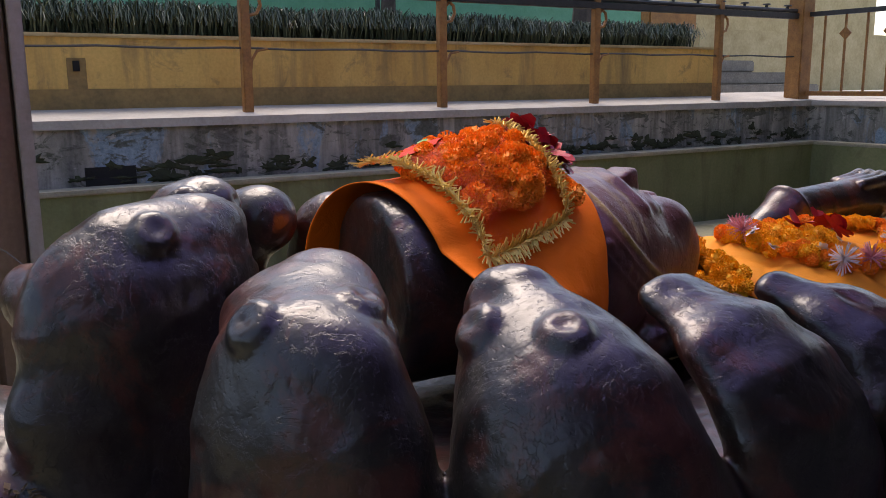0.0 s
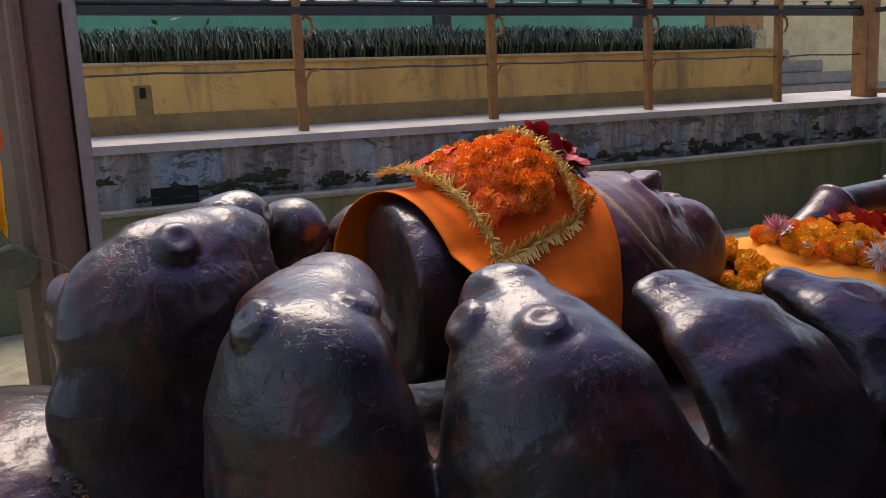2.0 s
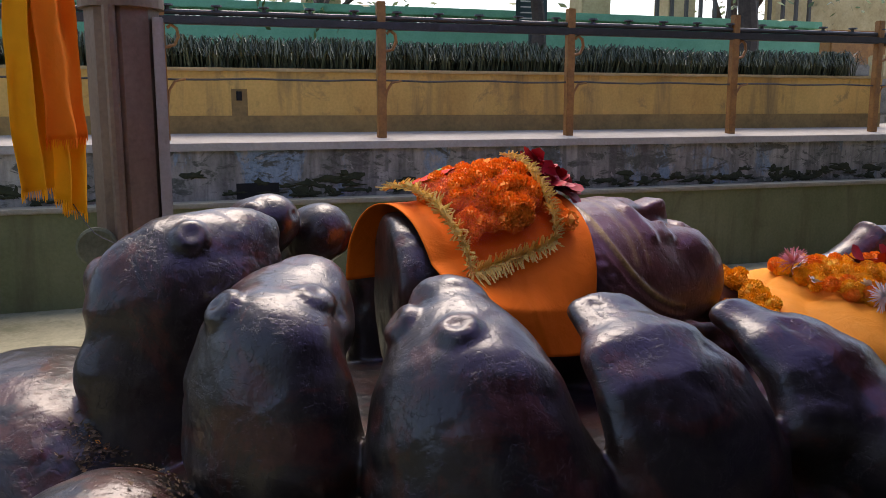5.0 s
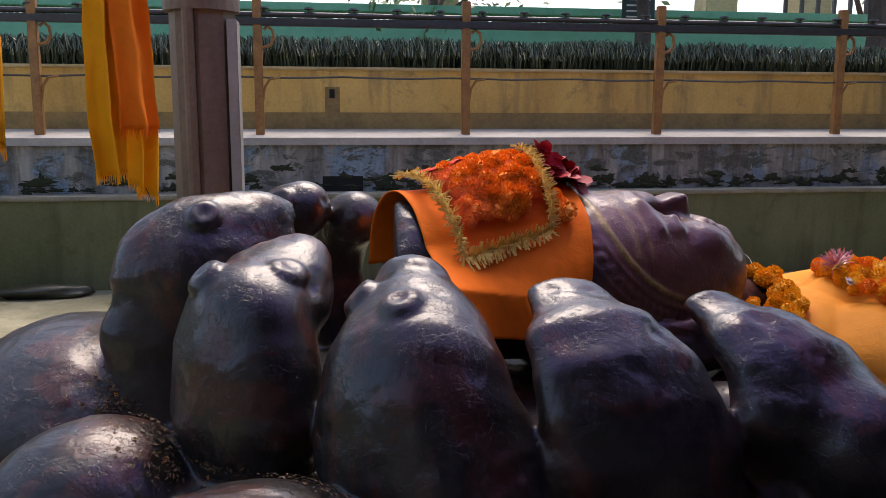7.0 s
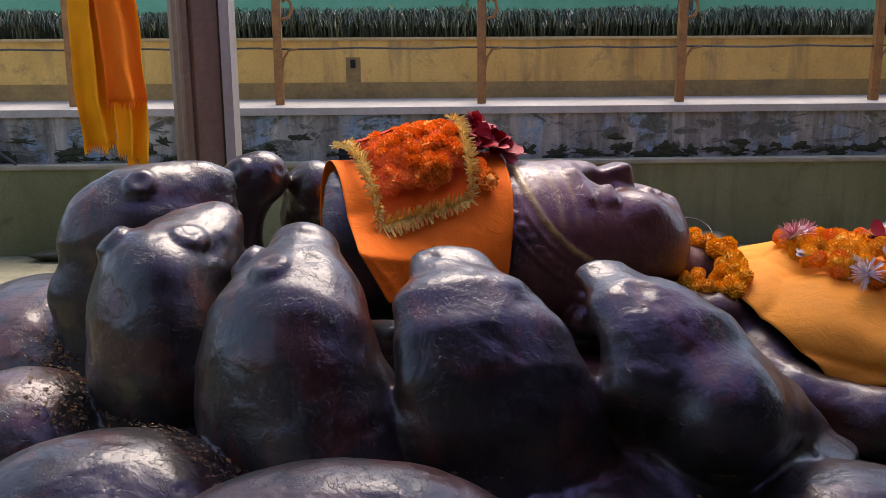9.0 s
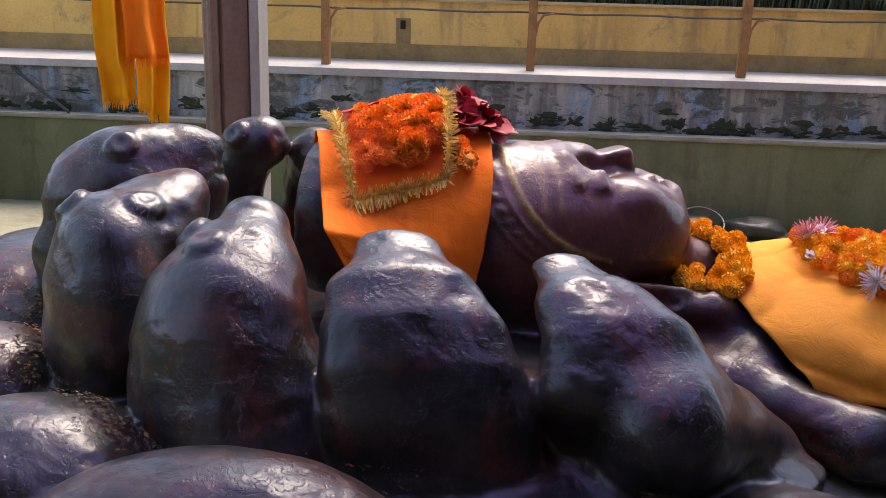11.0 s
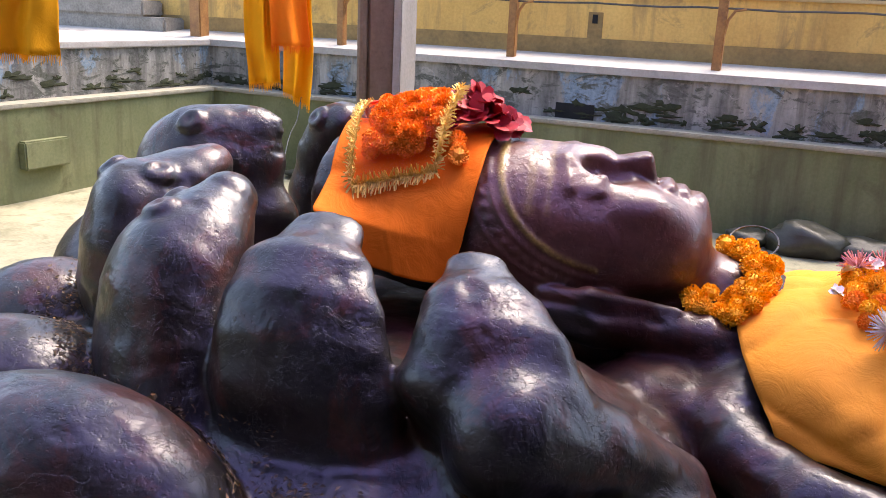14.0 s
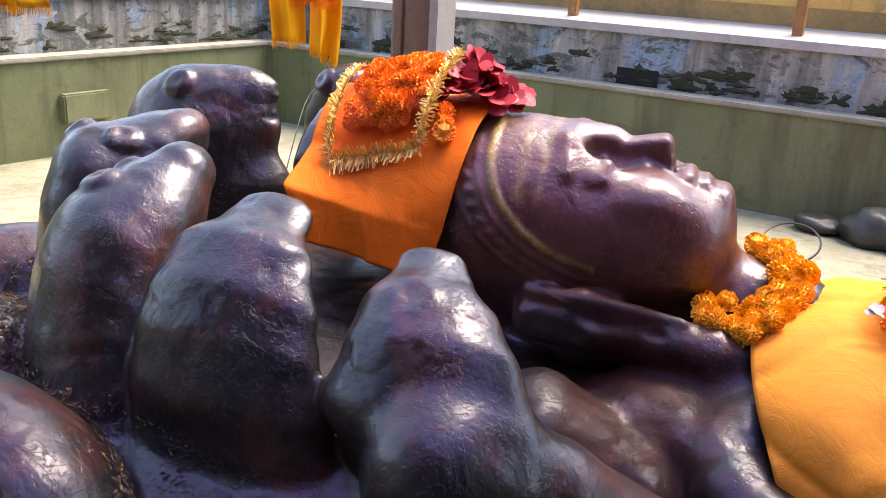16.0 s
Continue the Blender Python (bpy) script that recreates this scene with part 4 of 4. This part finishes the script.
# ---- cloths that hang by the pillar ----
def hanging(name, label, cx, cy, width, z0, z1, material, seed, yaw=52, slant=0.0, fold=0.035, top=0.75):
    d = Vector((math.cos(radians(yaw)), math.sin(radians(yaw)), 0))
    nrm = Vector((-d.y, d.x, 0))

    def fn(u, v):
        z = z1 + (z0 - z1) * v
        w = width * (top + (1 - top) * v)
        low = z - slant * (u - 0.5) * v
        f = fold * math.sin(u * 9 + seed + 1.2 * math.sin(3 * v + seed)) * (0.5 + 0.5 * v) + 0.012 * wob(u * 3, v * 6, seed)
        w *= 1 + 0.12 * math.sin(5 * v + 2 * seed)
        p = Vector((cx, cy, 0)) + d * ((u - 0.5) * w + 0.022 * math.sin(6 * v + seed) + 0.02 * wob(u * 2, v * 4, seed + 5)) + nrm * (f + 0.015 * wob(u * 6, v * 9, seed, 1.0, 2.0))
        return (p.x, p.y, low + 0.010 * wob(u * 30, 0, seed) * v)

    h = tagged(obj(name, sheet(fn, 26, 46, 0.002), material, smooth=True), label, "cloth")
    bm = bmesh.new()
    for i in range(46):
        u = (i + 0.5) / 46
        a = Vector(fn(u, 0.995))
        tube([a, a - Vector((rnd.uniform(-0.004, 0.004), 0, rnd.uniform(0.03, 0.06)))], [0.0035, 0.0012], 4, bm)
    part("fringe", bm, material, h, "frayed threads along the hem")
    return h


hanging("hanging_cloth", "bright yellow-orange cloth strip hanging by the pillar", -1.615, 4.02, 0.235, 1.19, 3.0, YELLOWC, 0.3)
hanging("hanging_cloth", "orange cloth strip hanging over a yellow one", -1.50, 4.09, 0.23, 1.42, 3.0, ORANGEC, 1.7)
hanging("hanging_cloth", "narrow yellow cloth strip with a frayed slanting hem", -1.52, 4.20, 0.19, 1.09, 3.0, YELLOWC, 3.1, slant=0.10)
hanging("hanging_cloth", "bright yellow-orange cloth strip hanging over the pool", -1.72, 2.40, 0.26, 1.40, 3.0, YELLOWC, 4.2, yaw=30)
rope = tube([(-1.82, 1.6, 3.0), (-1.74, 2.42, 3.0), (-1.62, 4.05, 3.0), (-1.3, 4.75, 3.02)], 0.008, 6)
tagged(obj("rope", rope, IRON), "dark rope tied to the pillar that holds cloths", "rope")
tagged(obj("string", tube(curve([(-1.50, 4.24, 1.10), (-1.40, 4.05, 0.98), (-1.22, 3.7, 0.90), (-1.1, 3.4, 0.55)], 12), 0.003, 4), IRON), "thin dark thread trailing from a hanging cloth", "string")

# ---- on the pool's walls and floor ----
def moss():
    """Ragged cushions of dark moss and crumbled render along the foot of the upper pool walls."""
    verts, faces = [], []
    q = random.Random(11)

    def patch(o, du, size, out):
        n = len(verts)
        k = 17
        verts.append(o + out * 0.012)
        for i in range(k):
            a = math.tau * i / k
            r = q.uniform(0.30, 1.15)
            verts.append(o + du * math.cos(a) * size[0] * r + Vector((0, 0, 1)) * max(-0.5, math.sin(a)) * size[1] * r + out * 0.002)
        for i in range(k):
            faces.append((n, n + 1 + i, n + 1 + (i + 1) % k))

    for i in range(150):
        z = MID + abs(q.gauss(0, 0.075))
        patch(Vector((q.uniform(XL, XR), YB - 0.001, z + 0.015)), Vector((1, 0, 0)), (q.uniform(0.03, 0.16), q.uniform(0.02, 0.07)), Vector((0, -1, 0)))
    for i in range(60):
        z = MID + abs(q.gauss(0, 0.075))
        patch(Vector((XL + 0.001, q.uniform(0.5, YB), z + 0.015)), Vector((0, -1, 0)), (q.uniform(0.03, 0.16), q.uniform(0.015, 0.05)), Vector((1, 0, 0)))
    me = bpy.data.meshes.new("moss")
    me.from_pydata([tuple(v) for v in verts], [], faces)
    me.materials.append(plain("dark_moss", (0.010, 0.013, 0.006), (0.045, 0.055, 0.022), 0.95, 12, 80, 0.6))
    tagged(new("moss", me), "dark moss patches on the damp pool walls", "moss", kind="stuff")


moss()
# no hole is cut: a black panel paints the shade within
drain = structure(obj("drain_opening", box(-0.52, -0.19, YB - 0.006, YB + 0.02, MID + 0.0, MID + 0.125), BLACK), "rectangular drain hole in the pool wall, its inner shade a black panel")
plate = tagged(obj("cement_block", box(XL + 0.195, XL + 0.28, 4.05, 4.47, 0.36, 0.58, 0.012), POOLGREEN), "square cement block fixed to the pool wall", "block")
tagged(obj("stick", tube([(-3.66, YB - 0.02, 1.22), (-3.12, YB - 0.16, MID + 0.012)], 0.013, 6), IRON), "thin dark stick leaning against the pool wall", "stick")


def rock(at, size, label):
    bm = bmesh.new()
    bmesh.ops.create_icosphere(bm, subdivisions=3, radius=1)
    sd = rnd.uniform(0, 50)
    for v in bm.verts:
        k = 1 + 0.35 * wob(v.co.x, v.co.y, v.co.z, 1.3, sd) + 0.1 * wob(v.co.x, v.co.y, v.co.z, 4, sd)
        v.co = Vector((v.co.x * size[0] * k, v.co.y * size[1] * k, v.co.z * size[2] * k))
    ob = obj("rock", bm, DARKROCK, smooth=True)
    ob.location = (at[0], at[1], FLOOR + size[2] * 0.7)
    tagged(ob, label, "rock", "rocks on the pool floor")


MOSSY = plain("mossy_stone", (0.05, 0.06, 0.03), (0.16, 0.17, 0.10), 0.85, 6, 50, 0.4)
disc = bmesh.new()
tube([(0, 0.0, 0), (0, 0.012, 0), (0, 0.050, 0), (0, 0.062, 0)], [0.095, 0.108, 0.108, 0.095], 28, disc)
disc = obj("stone_disc", disc, MOSSY)
disc.location = (-1.43, 4.615, 0.82)
tagged(disc, "round mossy stone disc fixed to the foot of the pillar", "disc")
DARKROCK = plain("wet_dark_rock", (0.012, 0.014, 0.010), (0.05, 0.052, 0.035), 0.45, 6, 40, 0.5)
for at, size in (((1.55, 6.02), (0.28, 0.16, 0.13)), ((1.95, 6.08), (0.24, 0.14, 0.10)), ((1.15, 6.10), (0.16, 0.12, 0.07)), ((2.5, 6.05), (0.25, 0.15, 0.10)), ((-2.6, 6.1), (0.35, 0.12, 0.06))):
    rock(at, size, "dark wet rock on the pool floor")

# ---- stairs, garden and distance ----
for i in range(5):
    z = TOP + 0.17 * i
    structure(obj("stair_tread", box(7.50, 9.75 - 0.34 * i, 8.15 + 0.30 * i, 10.6, z, z + 0.17, 0.02), STEP), "rough grey stone step beside the garden wall")
structure(obj("stair_wall", box(9.0, 16.0, 9.75, 10.05, TOP - 0.1, 2.32, 0.02), CREAM), "stained cream wall beside the stairs")
structure(obj("pavement_far", box(6.35, 20.0, YY + 0.3, 20.0, TOP - 0.2, TOP - 0.004), WALK), "cement ground beyond the stairs")
for i in range(4):
    structure(obj("stair_tread", box(-9.0, -5.0 - 0.30 * i, 6.78, YY, TOP + 0.17 * i, TOP + 0.17 * (i + 1), 0.02), STEP), "rough grey stone step on the walkway")
structure(obj("dado", box(-12.0, 6.35, YY - 0.012, YY, TOP, 1.50), DADO), "damp stained foot of the garden wall")
spout = empty("wall_spout")
tagged(spout, "small rain outlet in the yellow wall with a dark stain", "outlet")
# the outlet's inner shade is painted as a thin black box
part("opening", box(-0.44, -0.395, YY - 0.016, YY + 0.01, 1.625, 1.70), BLACK, spout, "opening with its inner shade as a black panel")
part("surround", box(-0.48, -0.35, YY - 0.006, YY, 1.50, 1.72), DADO, spout, "stained plaster strip")


def hedge():
    """Long arching blades in a row of clumps on the garden bed."""
    verts, faces = [], []
    for i in range(21000):
        x, y = rnd.uniform(-9.5, 6.3), YY + 0.33 + abs(rnd.gauss(0, 0.28))
        z = 1.875
        a = rnd.uniform(0, math.tau)
        if rnd.random() < 0.6:
            a = rnd.uniform(math.pi * 1.1, math.pi * 1.9)
        h, r, w = rnd.uniform(0.16, 0.30) + 0.05 * wob(x, y, 0, 1.5), rnd.uniform(0.08, 0.24), 0.007
        dx, dy = math.cos(a), math.sin(a)
        n = len(verts)
        for t, zz in ((0, 0), (0.35, 0.85), (0.75, 1.0), (1.0, 0.62)):
            ww = w * (1 - 0.7 * t)
            px, py, pz = x + dx * r * t, y + dy * r * t, z + h * zz
            verts += [(px - dy * ww, py + dx * ww, pz), (px + dy * ww, py - dx * ww, pz)]
        for k in range(3):
            faces.append((n + 2 * k, n + 2 * k + 1, n + 2 * k + 3, n + 2 * k + 2))
    me = bpy.data.meshes.new("border_grass")
    me.from_pydata(verts, [], faces)
    me.materials.append(BLADES)
    return tagged(new("border_grass", me), "dark green tufted border grass on the garden wall", "grass", kind="stuff")


def blade_material():
    m, nt, p = mat("grass_blades", 0.45)
    g = nt.nodes.new("ShaderNodeNewGeometry")
    nt.links.new(ramp(nt, g.outputs["Random Per Island"], (0.0, (0.015, 0.030, 0.018)), (0.6, (0.05, 0.08, 0.05)), (1.0, (0.16, 0.19, 0.12))), p.inputs["Base Color"])
    return m


BLADES = blade_material()
hedge()
fence = empty("green_balustrade")
tagged(fence, "green painted concrete balustrade with pierced slots beyond the garden", "fence")
GY = 10.6
part("plinth", box(-12, 8.6, GY, GY + 0.2, 1.6, 2.62), GREENP, fence)
part("rail", box(-12, 8.6, GY - 0.04, GY + 0.24, 2.74, 2.84, 0.01), GREENP, fence)
for i in range(41):
    x = -12 + 0.5 * i
    part("pier", box(x, x + 0.20, GY + 0.02, GY + 0.18, 2.62, 2.74), GREENP, fence)
    for k in range(3):
        part("slat", box(x + 0.265 + 0.075 * k, x + 0.29 + 0.075 * k, GY + 0.05, GY + 0.15, 2.62, 2.74), GREENP, fence)
house = empty("yellow_building")
tagged(house, "yellow and white columned building beyond the garden", "building")
for x in (5.9, 7.6, -3.0, 1.2):
    part("column", box(x, x + 0.55, 13.2, 13.7, 1.5, 6.0, 0.02), CREAM, house)
structure(obj("wall_stairs_far", box(9.3, 18.0, 12.5, 12.8, 1.2, 3.5), CREAM), "cream wall beyond the stairs")
tagged(obj("planter_block", box(8.9, 10.0, 10.7, 11.4, 1.9, 2.75, 0.02), RUST), "orange painted block at the head of the stairs", "block")
iron_fence = empty("bar_fence")
tagged(iron_fence, "dark upright bar fence beyond the stairs", "fence")
for i in range(12):
    x = 6.6 + 0.27 * i
    part("bar", box(x, x + 0.05, 12.0, 12.05, 2.3, 4.2), IRON, iron_fence)
part("rail", box(6.5, 9.7, 12.0, 12.05, 2.35, 2.40), IRON, iron_fence)
sign = empty("garden_sign")
tagged(sign, "dark green notice board with pale lines on a post", "sign")
board = part("board", box(3.02, 3.42, 9.30, 9.33, 2.52, 2.95, 0.006), plain("board_paint", (0.015, 0.04, 0.04), (0.03, 0.07, 0.065), 0.5), sign)
for i in range(5):
    part("line", box(3.07, 3.36 - 0.05 * (i % 3), 9.292, 9.302, 2.60 + 0.065 * i, 2.615 + 0.065 * i), WHITEP, board, "pale unreadable line")
part("stem", box(3.20, 3.24, 9.31, 9.35, 1.9, 2.6), IRON, sign)

BARK = plain("bark", (0.03, 0.022, 0.018), (0.10, 0.075, 0.06), 0.85, 8, 40, 0.6)


def leaf_material():
    m, nt, p = mat("tree_leaves", 0.5)
    g = nt.nodes.new("ShaderNodeNewGeometry")
    nt.links.new(ramp(nt, g.outputs["Random Per Island"], (0.0, (0.04, 0.08, 0.02)), (1.0, (0.16, 0.24, 0.07))), p.inputs["Base Color"])
    return m


LEAVES = leaf_material()


def tree(x, y, z, h, r, spread, seed, leaves=1100):
    q = random.Random(seed)
    t = empty("tree", (x, y, z))
    tagged(t, "garden tree with a dark trunk and loose green crown", "tree", "garden trees")
    bm = tube([(0, 0, 0), (0.04, 0.02, h * 0.3), (-0.03, 0.03, h * 0.6), (0.05, 0, h)], [r, r * 0.8, r * 0.65, r * 0.4], 9)
    tips = []
    for i in range(7):
        a, z0 = q.uniform(0, math.tau), h * q.uniform(0.45, 0.95)
        e = Vector((math.cos(a) * spread * q.uniform(0.5, 1), math.sin(a) * spread * q.uniform(0.5, 1), z0 + q.uniform(0.2, 0.9) * spread))
        tube([(0, 0, z0), e * 0.5 + Vector((0, 0, z0 * 0.55)), e], [r * 0.4, r * 0.25, r * 0.08], 6, bm)
        tips.append(e)
    part("trunk", bm, BARK, t)
    verts, faces = [], []
    for i in range(leaves):
        c = q.choice(tips) + Vector((q.gauss(0, 0.35), q.gauss(0, 0.35), q.gauss(0, 0.28))) * spread * 0.8
        d = Vector((q.gauss(0, 1), q.gauss(0, 1), q.gauss(0, 1))).normalized()
        s = d.orthogonal().normalized() * 0.03
        n = len(verts)
        verts += [c - d * 0.07, c + s, c + d * 0.07, c - s]
        faces.append((n, n + 1, n + 2, n + 3))
    me = bpy.data.meshes.new("crown")
    me.from_pydata([tuple(v) for v in verts], [], faces)
    me.materials.append(LEAVES)
    c = new("crown", me)
    c.parent = t


tree(3.15, 9.0, 1.9, 1.9, 0.10, 0.9, 1)
tree(6.5, 9.6, 1.9, 2.2, 0.17, 1.2, 2, 500)
tree(1.1, 11.6, 1.5, 1.7, 0.12, 1.3, 3)
tree(-4.0, 12.0, 1.5, 2.5, 0.2, 1.8, 4)
tree(9.5, 14.0, 1.3, 2.6, 0.2, 2.0, 5, 1500)
tree(-8.0, 9.6, 1.9, 2.4, 0.2, 1.7, 6)

# side railing on the right
side = empty("side_railing")
tagged(side, "rusty iron bar railing along the pool's far end", "railing")
part("bottom_rail", box(7.24, 7.28, 3.0, 6.6, TOP + 0.05, TOP + 0.10), RUST, side)
part("top_rail", box(7.23, 7.29, 3.0, 6.6, 2.22, 2.27), IRON, side)
for i in range(14):
    y = 6.42 - 0.25 * i
    part("bar", box(7.25, 7.27, y - 0.01, y + 0.01, TOP + 0.10, 2.22), RUST, side)
    if i % 2:
        part("diamond", box(-0.05, 0.05, -0.008, 0.008, -0.05, 0.05), RUST, side).matrix_basis = pose(7.26, y, 2.02, 45, 0, 0) @ pose(0, 0, 0, 0, 0, 90)


# ---- litter along the foot of the serpent heads ----
def litter():
    verts, faces = [], []
    line = curve([(-1.38, 2.60, 0.48), (-1.13, 2.06, 0.47), (-0.82, 1.68, 0.48), (-0.46, 1.46, 0.47), (-0.05, 1.40, 0.45), (0.3, 1.34, 0.45), (0.65, 1.32, 0.42), (1.0, 1.42, 0.40)], 80)
    for i in range(2600):
        w = 0.03 if i % 2 else 0.055
        p, up = carve.settle(rnd.choice(line) + Vector((rnd.gauss(0, w), rnd.gauss(0, w), 0.0)))
        p += up * rnd.uniform(0.004, 0.014)
        d = Vector((rnd.gauss(0, 1), rnd.gauss(0, 1), rnd.gauss(0, 0.5)))
        d = (d - up * d.dot(up)).normalized() * rnd.uniform(0.003, 0.013)
        s = up.cross(d) * rnd.uniform(0.3, 0.8)
        n = len(verts)
        verts += [p - d, p + s + up * 0.003, p + d, p - s + up * 0.002]
        faces.append((n, n + 1, n + 2, n + 3))
    me = bpy.data.meshes.new("litter")
    me.from_pydata([tuple(v) for v in verts], [], faces)
    me.materials.append(LITTER)
    tagged(new("litter", me), "brown crumbs of dried petals round the serpent heads", "litter", kind="stuff")


def litter_material():
    m, nt, p = mat("dried_petals", 0.9)
    g = nt.nodes.new("ShaderNodeNewGeometry")
    nt.links.new(ramp(nt, g.outputs["Random Per Island"], (0.0, (0.025, 0.016, 0.010)), (0.75, (0.13, 0.085, 0.045)), (0.97, (0.22, 0.15, 0.08)), (1.0, (0.7, 0.25, 0.02))), p.inputs["Base Color"])
    return m


LITTER = litter_material()
litter()
